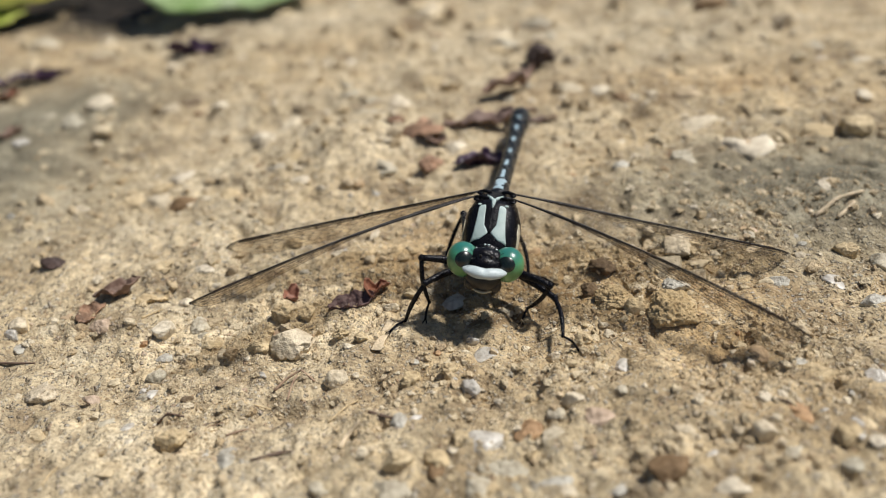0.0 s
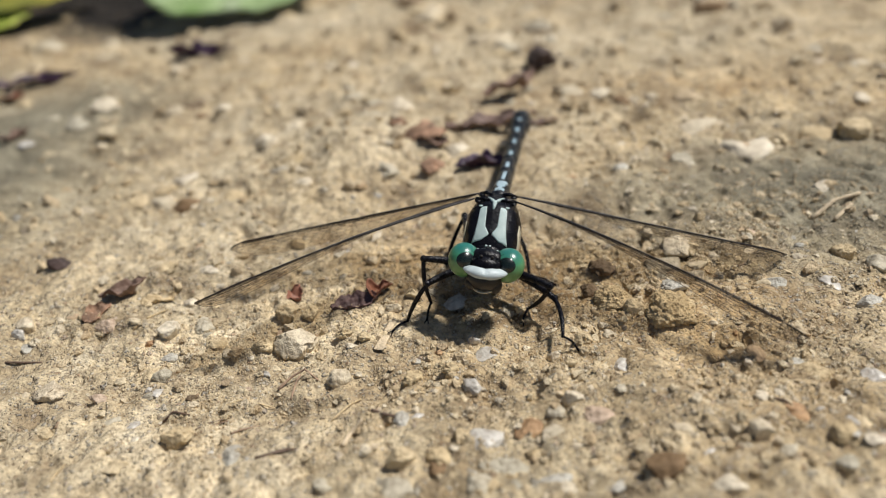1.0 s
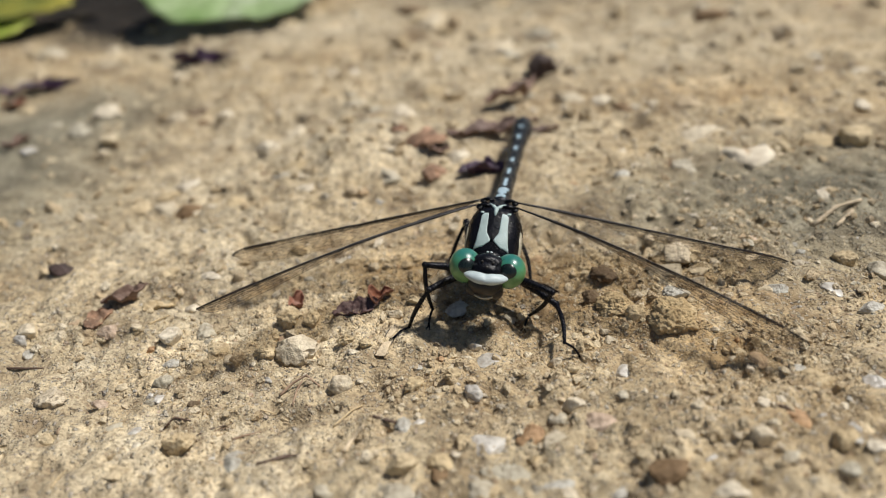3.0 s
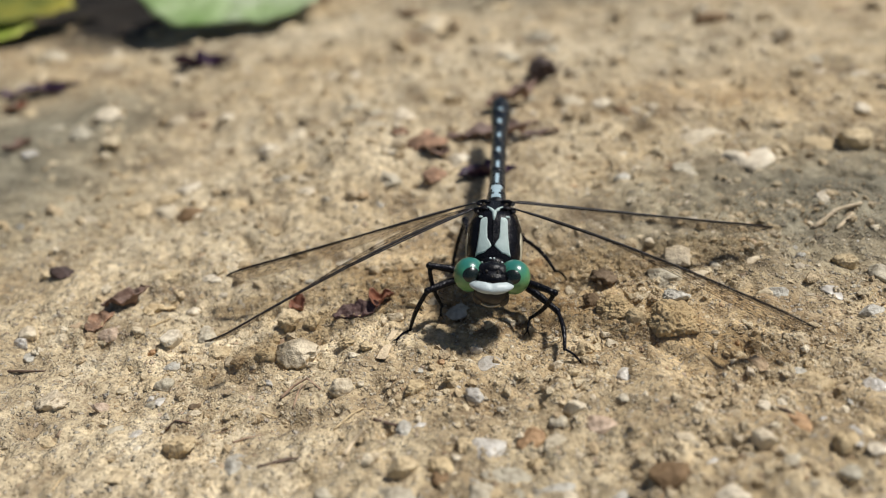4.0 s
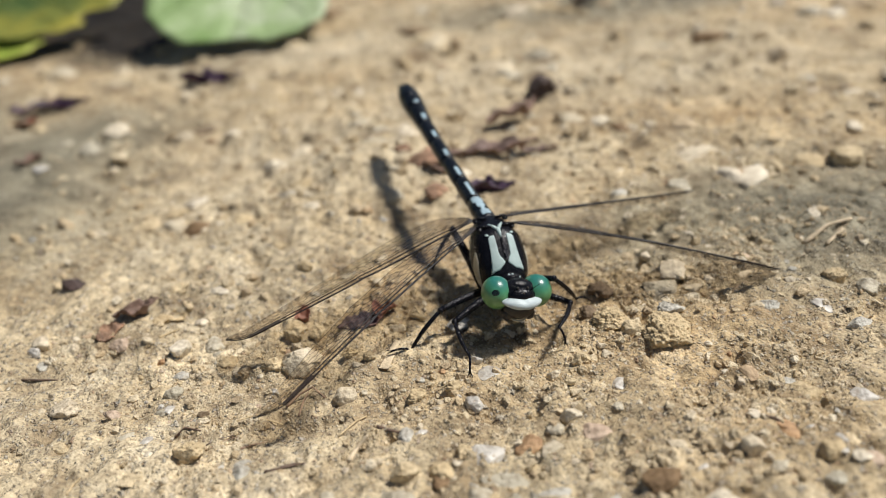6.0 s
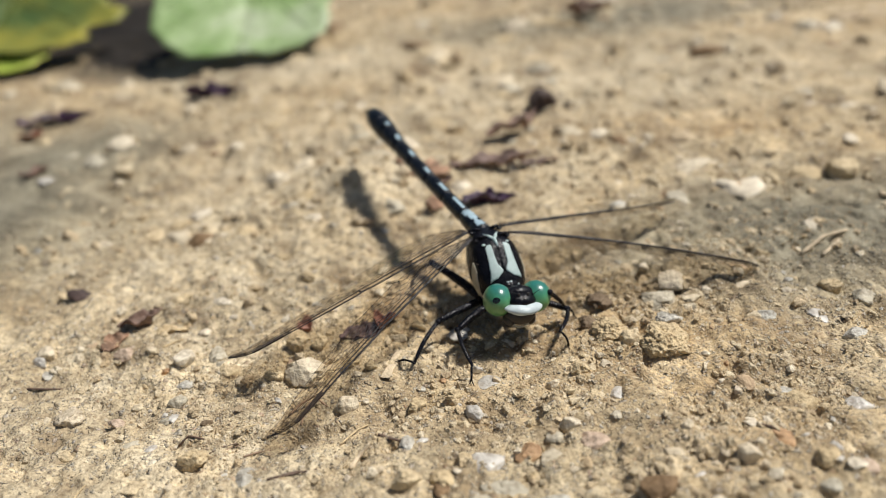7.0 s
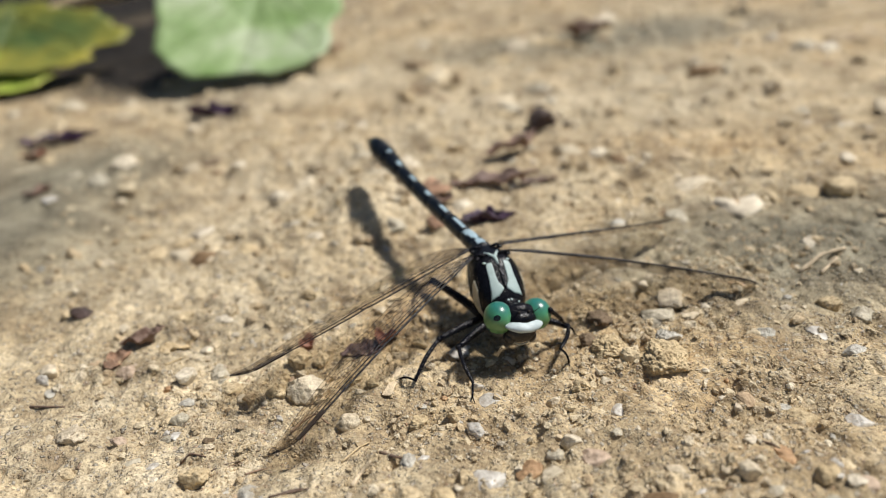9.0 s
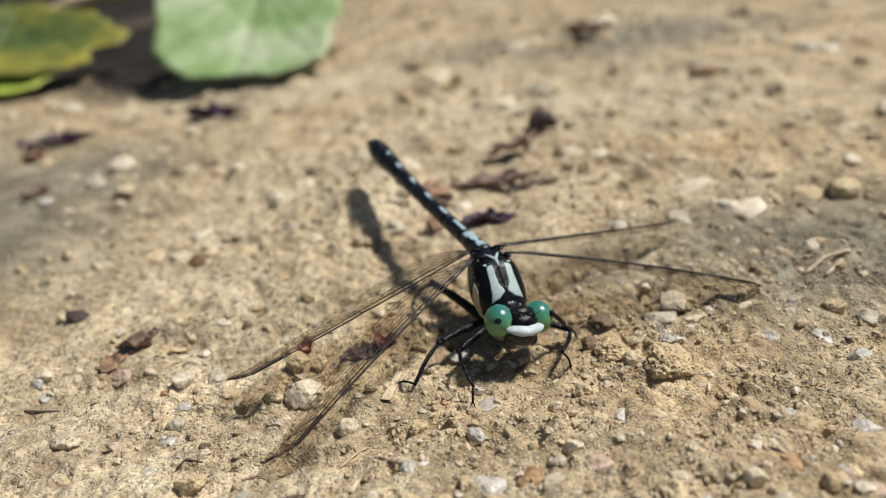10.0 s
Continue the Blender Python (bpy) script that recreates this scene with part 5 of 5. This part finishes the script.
petal("dry_shred", 6.5, 45.6, 13.5, 4.0, 2, 1.1, SHRED, "long dry brown leaf shred curled like a husk", "litter", seed=31, lift=0.1)
petal("dry_shred", 13.6, 46.8, 6.0, 1.6, 8, 0.9, SHRED, "thin tail of a dry brown leaf shred", "litter", seed=32, lift=0.1)
twig("rootlet", [(-18.2, -4.4, 0.1), (-17.2, -3.4, 0.5), (-15.8, -3.2, 0.5), (-14.6, -4.2, 0.2)], 0.13, 0.08, ROOT, "thin curled dry rootlet", "rootlet")
twig("rootlet", [(-17.0, -5.6, 0.05), (-16.6, -4.2, 0.3), (-16.2, -3.4, 0.4)], 0.10, 0.07, ROOT, "thin dry rootlet on earth", "rootlet")
twig("twig", [(-9.6, -9.6, 0.15), (-8.2, -10.2, 0.3), (-7.0, -10.8, 0.15)], 0.16, 0.10, BARK, "thin dark sliver of twig")
twig("rootlet", [(-18.6, -13.2, 0.1), (-16.6, -12.6, 0.2), (-14.6, -12.4, 0.1)], 0.12, 0.07, BARK, "thin dry rootlet on earth", "rootlet")
twig("rootlet", [(38.0, 13.6, 0.3), (41.0, 14.8, 0.5), (44.0, 15.4, 0.3)], 0.28, 0.18, SPLINTER, "pale dry stalk on earth", "stalk")
twig("rootlet", [(39.5, 11.8, 0.2), (42.0, 13.4, 0.4)], 0.24, 0.15, SPLINTER, "pale dry stalk on earth", "stalk")
straw = twig("straw", [(-9.3, -0.8, 0.05), (-8.6, 1.3, 0.1), (-8.0, 3.2, 0.05)], 0.52, 0.42, SPLINTER, "flat pale splinter of straw", "straw")
straw.scale.z = 0.10
straw.location.z -= 0.2 * MM
twig("rootlet", [(-24.0, -6.4, 0.1), (-21.0, -5.6, 0.2), (-18.5, -5.8, 0.1)], 0.09, 0.06, STRAW, "thin pale dry rootlet on earth", "rootlet")
twig("rootlet", [(-13.0, -9.6, 0.1), (-11.6, -7.8, 0.2), (-10.8, -6.6, 0.1)], 0.10, 0.06, STRAW, "thin pale dry rootlet on earth", "rootlet")
twig("rootlet", [(-28.0, -6.4, 0.05), (-26.9, -6.3, 0.15), (-25.5, -6.6, 0.05)], 0.11, 0.07, BARK, "thin dark dry rootlet on earth", "rootlet")
twig("rootlet", [(-24.8, -8.0, 0.05), (-23.3, -8.0, 0.15), (-22.2, -7.0, 0.05)], 0.06, 0.04, BARK, "thin dark dry rootlet on earth", "rootlet")
twig("rootlet", [(-24.0, -8.9, 0.05), (-23.1, -8.0, 0.15), (-22.0, -7.0, 0.05)], 0.05, 0.03, ROOT, "thin brown dry rootlet on earth", "rootlet")
twig("rootlet", [(-21.5, -9.2, 0.05), (-20.5, -8.7, 0.15), (-19.4, -8.1, 0.05)], 0.09, 0.06, ROOT, "thin brown dry rootlet on earth", "rootlet")
twig("rootlet", [(-17.5, -12.7, 0.05), (-16.8, -12.4, 0.15), (-16.1, -12.1, 0.05)], 0.09, 0.06, BARK, "thin dark dry rootlet on earth", "rootlet")
twig("rootlet", [(-34.8, -12.9, 0.05), (-34.7, -11.8, 0.15), (-34.6, -10.8, 0.05)], 0.09, 0.06, STRAW, "thin pale dry rootlet on earth", "rootlet")
twig("straw", [(-11.9, -12.4, 0.05), (-11.3, -11.1, 0.15), (-10.3, -10.5, 0.05)], 0.22, 0.14, SPLINTER, "pale thin straw on earth", "straw")
twig("rootlet", [(-46.1, 3.6, 0.05), (-44.3, 3.5, 0.15), (-42.7, 3.6, 0.05)], 0.12, 0.08, BARK, "thin dark dry rootlet on earth", "rootlet")
twig("rootlet", [(-33.5, 8.3, 0.05), (-32.7, 9.1, 0.15), (-31.8, 9.9, 0.05)], 0.12, 0.08, STRAW, "thin pale dry rootlet on earth", "rootlet")
twig("rootlet", [(21.5, -13.0, 0.05), (22.3, -13.6, 0.15), (23.3, -14.0, 0.05)], 0.10, 0.07, BARK, "thin dark dry rootlet on earth", "rootlet")
twig("stalk", [(-175, 214, 2), (-150, 215, 10), (-134, 215, 15), (-116, 216, 19), (-96, 220, 22)], 4.0, 3.2, STRAW, "dry beige plant stalk behind the leaves", "stalk")


def broad_leaf(name, at, size, mat, label, tip, turn, cup, seed, lobes=0.04):
    """A broad leaf with a wavy rim, cupped blade and raised veins."""
    rnd = random.Random(seed)
    rings, seg = 12, 72
    ph = [rnd.uniform(0, 6.28) for _ in range(4)]

    def blade(r, a):
        edge = 1 - 0.06 * math.cos(4 * a) + lobes * math.sin(5 * a + ph[0]) + lobes * 0.6 * math.sin(9 * a + ph[1]) + lobes * 0.35 * math.sin(23 * a + ph[2])
        x, y = r * edge * math.sin(a) * size[0] / 2, -r * edge * math.cos(a) * size[1] / 2
        z = cup * r * r * (1 + 0.5 * math.sin(2 * a + ph[3])) + 0.5 * math.sin(4 * a + ph[0]) * r * r - 0.9 * math.exp(-((x / 2.0) ** 2))
        return Vector((x, y, z))

    top = [blade(0.02 + 0.98 * i / rings, 2 * math.pi * j / seg) for i in range(rings + 1) for j in range(seg)]
    n = len(top)
    v = top + [p - Vector((0, 0, 0.35)) for p in top]
    f = []
    for i in range(rings):
        for j in range(seg):
            a, b, c, d = i * seg + j, i * seg + (j + 1) % seg, (i + 1) * seg + (j + 1) % seg, (i + 1) * seg + j
            f += [(a, d, c, b), (n + a, n + b, n + c, n + d)]
    for j in range(seg):
        a, b = rings * seg + j, rings * seg + (j + 1) % seg
        f.append((a, n + a, n + b, b))
    ob = new(name, mesh_of(name, v, f, mat))
    for k in range(7):
        ang = radians(-75 + 25 * k)
        line = []
        for u in np.linspace(0.0, 1.0, 10):
            px, py = 0.9 * math.sin(ang) * u, 0.8 - (0.8 + 0.9 * math.cos(ang)) * u
            line.append(blade(math.hypot(px, py), math.atan2(px, -py)) + Vector((0, 0, 0.08)))
        part("leaf_vein", mesh_of("leaf_vein", *tube(line, [0.4 - 0.03 * i for i in range(10)], 5), mat), ob)
    ob.matrix_basis = pose(at[0] * MM, at[1] * MM, at[2] * MM, tip[0], tip[1], turn)
    return tagged(ob, label, "leaf")


broad_leaf("leaf", (-50, 157, 13.0), (53, 52), LEAF_A, "broad pale green leaf tilted over the earth", (27, 8), -2, 3.0, 5)
broad_leaf("leaf", (-130, 173, 12.0), (74, 38), LEAF_B, "dark green leaf with yellowing patches", (22, 4), -4, 2.5, 6, 0.10)
broad_leaf("leaf", (-138, 156, 5.5), (60, 26), LEAF_C, "yellow-green leaf lying low on the earth", (18, 2), 6, 1.5, 7, 0.07)


# ------------------------------------------------------------------ scattered pebbles and grit
def scatter_pebbles():
    rnd = random.Random(21)
    meshes = [rock_mesh("pebble", (1, 1, 1), MIXED, 300 + k, 3, 0.24, 0.9, True, 0.4) for k in range(10)]
    n = 0
    while n < 190:
        x, y = rnd.uniform(-46, 46), rnd.uniform(-22, 40)
        if math.hypot(x - 2, y - 4) < 6 or abs(x) > 18 + 0.75 * (y + 24):
            continue
        d = 0.55 + 1.25 * rnd.random() ** 2.6
        ob = new("pebble", meshes[rnd.randrange(10)])
        s = (d * rnd.uniform(0.85, 1.4), d * rnd.uniform(0.75, 1.1), d * rnd.uniform(0.5, 0.75))
        ob.matrix_basis = pose(x * MM, y * MM, (float(ground_z(x, y)) + s[2] * rnd.uniform(-0.36, -0.05)) * MM, rnd.uniform(-12, 12), rnd.uniform(-12, 12), rnd.uniform(0, 360))
        ob.scale = s
        tagged(ob, "small pebble set in the sandy earth", "pebble", "pebbles scattered on the earth")
        n += 1


def scatter_flush():
    """Flat stones worn level with the earth, in loose clusters."""
    rnd = random.Random(77)
    kinds = [[rock_mesh("flat_stone", (1, 1, 1), m, 700 + 9 * i + k, 3, 0.26, 0.9, True, 0.3) for k in range(4)] for i, m in enumerate((CLOD, PALE, GREYS, PINKS, QUARTZ, BLUES))]
    spots = [(0, -17, 6, 3.0, 8), (-31, -4, 10, 7, 8), (24, -12, 8, 6, 8), (10, -18, 6, 3, 6), (-26, 8, 8, 6, 8), (34, 4, 8, 8, 12), (22, 12, 8, 6, 8), (-12, 26, 12, 8, 12)]
    for cx, cy, rx, ry, count in spots:
        for _ in range(count):
            x, y = rnd.gauss(cx, rx * 0.6), rnd.gauss(cy, ry * 0.6)
            if math.hypot(x - 2, y - 4) < 5:
                continue
            d = 0.8 + 1.4 * rnd.random() ** 1.8
            s = (d * rnd.uniform(0.9, 1.5), d * rnd.uniform(0.7, 1.1), d * rnd.uniform(0.4, 0.6))
            ob = new("flat_stone", kinds[min(5, int(6 * rnd.random() ** 1.5))][rnd.randrange(4)])
            ob.matrix_basis = pose(x * MM, y * MM, (float(ground_z(x, y)) - s[2] * rnd.uniform(0.2, 0.36)) * MM, rnd.uniform(-8, 8), rnd.uniform(-8, 8), rnd.uniform(0, 360))
            ob.scale = s
            tagged(ob, "flat worn stone level with the earth", "stone", "flat stones set in the earth")


def scatter_far():
    """Half-buried stones and lumps of earth farther back, larger and fewer."""
    rnd = random.Random(43)
    kinds = [[rock_mesh("flat_stone", (1, 1, 1), m, 820 + 9 * i + k, 3, 0.24, 0.6, True, 0.35) for k in range(3)] for i, m in enumerate((CLOD, PALE, GREYS, MIXED, BROWNS))]
    n = 0
    while n < 150:
        y = 30 + 150 * rnd.random() ** 1.5
        x = rnd.uniform(-0.72, 0.72) * (y + 52)
        if x < -0.3 * y and y > 130 or math.hypot(x - 6, y - 40) < 14 or x < -48 and y < 72:
            continue
        d = (1.6 + 3.6 * rnd.random() ** 2.0) * (0.7 + y / 110)
        s = (d * rnd.uniform(0.9, 1.5), d * rnd.uniform(0.7, 1.1), d * rnd.uniform(0.45, 0.7))
        ob = new("flat_stone", kinds[min(4, int(5 * rnd.random() ** 1.35))][rnd.randrange(3)])
        ob.matrix_basis = pose(x * MM, y * MM, (float(ground_z(x, y)) - s[2] * rnd.uniform(0.08, 0.3)) * MM, rnd.uniform(-8, 8), rnd.uniform(-8, 8), rnd.uniform(0, 360))
        ob.scale = s
        tagged(ob, "half-buried lump of stony earth", "stone", "stones and lumps farther back")
        n += 1


def scatter_grit():
    """Crumbs of earth and coarse sand over the near ground, as one heap of grains."""
    rs = np.random.RandomState(5)
    shapes = []
    for k in range(8):
        me = rock_mesh("grain", (1, 1, 1), GRIT, 500 + k, 1 if k < 4 else 2, 0.35, 0.5)
        co = np.empty(len(me.vertices) * 3)
        me.vertices.foreach_get("co", co)
        tri = np.array([p.vertices[:] for p in me.polygons])
        shapes.append((co.reshape(-1, 3) / MM, tri))
        bpy.data.meshes.remove(me)
    verts, faces, base = [], [], 0
    for count, lo, hi, power, (x0, x1, y0, y1) in ((16000, 0.13, 0.36, 1.6, (-26, 30, -23, 12)), (9000, 0.14, 0.42, 1.8, (-46, -20, -24, 22)), (6000, 0.16, 0.45, 1.8, (24, 48, -18, 22)), (4200, 0.3, 1.0, 2.8, (-10, 32, -20, 12)), (3000, 0.35, 1.1, 2.8, (-40, 40, -24, 20)), (1700, 0.5, 1.6, 3.0, (-55, 55, 0, 45)), (1500, 0.8, 2.4, 2.6, (-70, 70, 30, 100)), (800, 1.2, 4.2, 2.6, (-110, 110, 60, 200)), (500, 2.0, 7.0, 3.0, (-260, 260, 160, 420))):
        xs, ys = rs.uniform(x0, x1, count), rs.uniform(y0, y1, count)
        patch = relief_noise(xs / 6.0 + 3, ys / 6.0 + 9) + rs.uniform(-0.35, 0.35, count)
        keep = (patch > -0.08) & ((xs > -0.3 * ys) | (ys < 165)) & (np.abs(xs) < 20 + 0.8 * (ys + 24))
        xs, ys = xs[keep], ys[keep]
        d = lo + (hi - lo) * rs.rand(len(xs)) ** power
        zs = ground_z(xs, ys) + d * rs.uniform(-0.3, 0.12, len(xs))
        for x, y, z, s in zip(xs, ys, zs, d):
            co, tri = shapes[rs.randint(4) if s < 0.6 else 4 + rs.randint(4)]
            a = rs.uniform(0, 6.283)
            c, q = math.cos(a), math.sin(a)
            m = np.array([[c, -q, 0], [q, c, 0], [0, 0, rs.uniform(0.6, 1.0)]]) * s
            verts.append(co @ m.T * rs.uniform(0.8, 1.2, 3) + (x, y, z))
            faces.append(tri + base)
            base += len(co)
    co, tri = np.concatenate(verts) * MM, np.concatenate(faces)
    me = bpy.data.meshes.new("grit")
    me.vertices.add(len(co))
    me.vertices.foreach_set("co", co.ravel())
    me.loops.add(tri.size)
    me.loops.foreach_set("vertex_index", tri.ravel())
    me.polygons.add(len(tri))
    me.polygons.foreach_set("loop_start", np.arange(0, tri.size, 3))
    me.polygons.foreach_set("use_smooth", np.zeros(len(tri), bool))
    me.materials.append(GRIT)
    me.update()
    return tagged(new("grit", me), "coarse sand and crumbs of earth", "grit", kind="stuff")


scatter_pebbles()
scatter_flush()
scatter_far()
scatter_grit()


# ------------------------------------------------------------------ what moves
BODY = [
    (0, 3.40, 9.86, 8.00, 166.6, 3.2, -5.9), (3.3, 3.40, 9.86, 8.00, 166.6, 3.2, -5.9), (3.8, 3.15, 9.75, 8.2, 168.5, 0.6, -4.2), (4.0, 3.03, 9.6, 8.3, 170.6, -2.0, -3.2),
    (4.2, 3.06, 9.45, 8.15, 173.1, -3.6, -4.0), (4.5, 3.11, 9.5, 7.95, 176.0, -4.2, -5.0), (4.7, 3.12, 9.35, 7.85, 177.9, -6.6, -5.0), (4.8, 3.08, 8.6, 7.85, 179.0, -10.5, -4.2),
    (4.9, 2.9, 8.2, 7.95, 182.5, -11.5, -4.0), (5.0, 2.85, 8.5, 7.9, 186.5, -12.2, -3.6), (5.2, 2.9, 8.9, 7.75, 187.8, -11.5, -3.4), (5.7, 3.05, 9.75, 8.0, 189.8, -8.6, -4.0),
    (6.3, 2.7, 10.1, 7.95, 193.0, -7.6, -3.5), (6.8, 2.45, 10.5, 7.85, 195.4, -6.8, -3.2), (10, 2.45, 10.5, 7.85, 195.4, -6.8, -3.2),
]
TAIL = [(0, 0.008, -0.085), (3.3, 0.008, -0.085), (4.2, 0.03, -0.075), (4.5, 0.037, -0.02), (4.9, 0.04, 0.03), (5.1, 0.045, 0.066), (5.7, 0.03, 0.01), (6.8, 0.13, 0.012), (8.0, 0.13, 0.003), (8.5, 0.13, -0.018), (9.0, 0.13, -0.036), (10, 0.13, -0.04)]
NOD = [(0, 4.4, -2.6, -3.9), (3.8, 2.0, 0.0, -3.0), (4.5, 1.0, -2.5, -3.6), (5.0, 0.5, 1.0, -7.3), (5.7, -2.0, 0.5, -6.7), (6.8, -0.5, -0.5, -6.8), (7.9, -0.5, -0.5, -6.8), (8.0, 13.0, 0.5, -16.0), (8.1, 13.0, 0.5, -16.0), (8.2, 2.0, -0.5, -8.0), (8.3, -0.5, -0.5, -6.8), (10, -0.5, -0.5, -6.8)]


def blend(table, t):
    """Values of a table at t, eased through its rows."""
    for a, b in zip(table, table[1:]):
        if t <= b[0]:
            u = (t - a[0]) / (b[0] - a[0])
            return [p + (q - p) * u for p, q in zip(a[1:], b[1:])]
    return list(table[-1][1:])


def turned(h, p, r):
    return Matrix.Rotation(radians(h), 3, "Z") @ Matrix.Rotation(radians(p), 3, "X") @ Matrix.Rotation(radians(r), 3, "Y")


def body_at(t):
    x, y, z, h, p, r = blend(BODY, t)
    m = turned(h, p, r)
    return Matrix.Translation(Vector((x, y, z)) * MM) @ m.to_4x4() @ Matrix.Translation((0, 0, -LIFT * MM))


def framed(at, ahead, up, flip=False):
    """A pose at a place, y along ahead and z as near to up as can be (x instead of y, for wings)."""
    d = Vector(ahead).normalized()
    z = Vector(up) - d * d.dot(Vector(up))
    z.normalize()
    m = Matrix((d.cross(z), d, z)).transposed() if not flip else Matrix((d, z.cross(d), z)).transposed()
    return Matrix.Translation(Vector(at) * MM) @ m.to_4x4()


def stand_at(stands, t):
    """Foot, knee and ankle of a leg at t, stepping over from one stand to the next."""
    for a, b, x, y, *rest in stands:
        if a <= t <= b:
            g = float(ground_z(x, y)) + 0.12
            return Vector((x, y, g)), Vector(rest[:3]), Vector((rest[3], rest[4], rest[5] + g))
    for p, q in zip(stands, stands[1:]):
        if p[1] < t < q[0]:
            u = (t - p[1]) / (q[0] - p[1])
            u = u * u * (3 - 2 * u)
            v = [a + (b - a) * u for a, b in zip(p[2:], q[2:])]
            lift = Vector((0, 0, min(1.6, 0.35 * math.hypot(q[2] - p[2], q[3] - p[3])) * math.sin(math.pi * u)))
            g = Vector((0, 0, float(ground_z(v[0], v[1])) + 0.12))
            return Vector((v[0], v[1], 0)) + lift + g, Vector(v[2:5]) + lift * 0.5, Vector(v[5:]) + lift + g


def leg_poses(hip, a, b, c, foot, knee, ankle, body):
    """Thigh, shin and foot of one leg in the thing's space: each points at the next joint."""
    inv = body.inverted()
    f, k, n = inv @ (foot * MM) / MM, inv @ (knee * MM) / MM, inv @ (ankle * MM) / MM
    h = Vector(hip) + Vector((0, 0, LIFT))
    k = h + (k - h).normalized() * a
    n = k + (n - k).normalized() * b
    out = Vector((k.x - h.x, k.y - h.y, 0)).normalized() + Vector((0, 0, 0.6))
    up = Vector((0, 0, 1))
    return framed(h, k - h, up), framed(k, n - k, out), framed(n, f - n, up)


# half-width of the dark spot of each eye, in mm, through time
SPOT_RIGHT = [(0, 0.74), (4.6, 0.68), (4.75, 0.45), (5.0, 0.30), (10, 0.27)]
SPOT_LEFT = [(0, 0.70), (4.2, 0.66), (4.6, 0.50), (5.0, 0.0), (10, 0.0)]


def pupil_pose(s, t, head, eye_to):
    """The dark spot slides over the eye towards the onlooker, and sinks into it as it grows smaller. eye_to: where that is, in metres."""
    at = Vector((s * EYE_AT.x, EYE_AT.y, EYE_AT.z)) - NECK
    turn = eye_turn(s)
    way = (turn.transposed() @ ((body_at(t) @ head).inverted() @ Vector(eye_to) - at * MM)).normalized()
    reach = 1 / math.sqrt(sum((c / r) ** 2 for c, r in zip(way, EYE_SIZE)))
    half = blend(SPOT_RIGHT if s > 0 else SPOT_LEFT, t)[0]
    deep = math.sqrt(reach * reach - half * half) - math.sqrt(PUPIL_R ** 2 - half * half) - (0.03 if half < 0.05 else 0.0)
    return Matrix.Translation((at + turn @ way * deep) * MM)


def motions():
    times = [0, 1, 2, 3, 3.3] + [round(3.5 + 0.1 * k, 1) for k in range(37)] + [7.6, 7.8, 7.9, 8, 8.1, 8.2, 8.3, 8.4, 8.6, 8.8, 9, 9.5, 10]
    walk(dragonfly, [(t, body_at(t)) for t in times])
    rows = []
    for t in times:
        m = turned(*blend(NOD, t)).to_4x4()
        rows.append((t, Matrix.Translation((NECK + Vector((0, 0, LIFT))) * MM) @ m))
    walk(HEAD, rows)
    for s in (1, -1):
        walk(PUPILS[s], [(t, pupil_pose(s, t, m, (-0.0024, -0.0545, 0.0415))) for t, m in rows])
    walk(ABDOMEN, [(t, framed((0, -2.0, LIFT - 1.0), (-x, 1, -z), (0, 0, 1))) for t in times for x, z in [blend(TAIL, t)]])
    for wing, base, turns in WINGS:
        rows = []
        for t in times:
            dx, dy, dz, lean = blend(turns, t)
            d, lean = Vector((dx, dy, dz)).normalized(), radians(lean)
            side = 1 if base[0] > 0 else -1
            chord = Vector((0, -math.cos(lean), -math.sin(lean)))
            chord = (chord - d * d.dot(chord)).normalized()
            x = d * side
            y = -chord
            z = x.cross(y)
            m = Matrix((x, y, z)).transposed().to_4x4()
            rows.append((t, Matrix.Translation(Vector((base[0], base[1], base[2] + LIFT)) * MM) @ m))
        walk(wing, rows)
    for (hip, a, b, c, stands), joints in zip(LEGS, JOINTED):
        rows = [leg_poses(hip, a, b, c, *stand_at(stands, t), body_at(t)) for t in times]
        for k in range(3):
            walk(joints[k], [(t, r[k]) for t, r in zip(times, rows)])


motions()
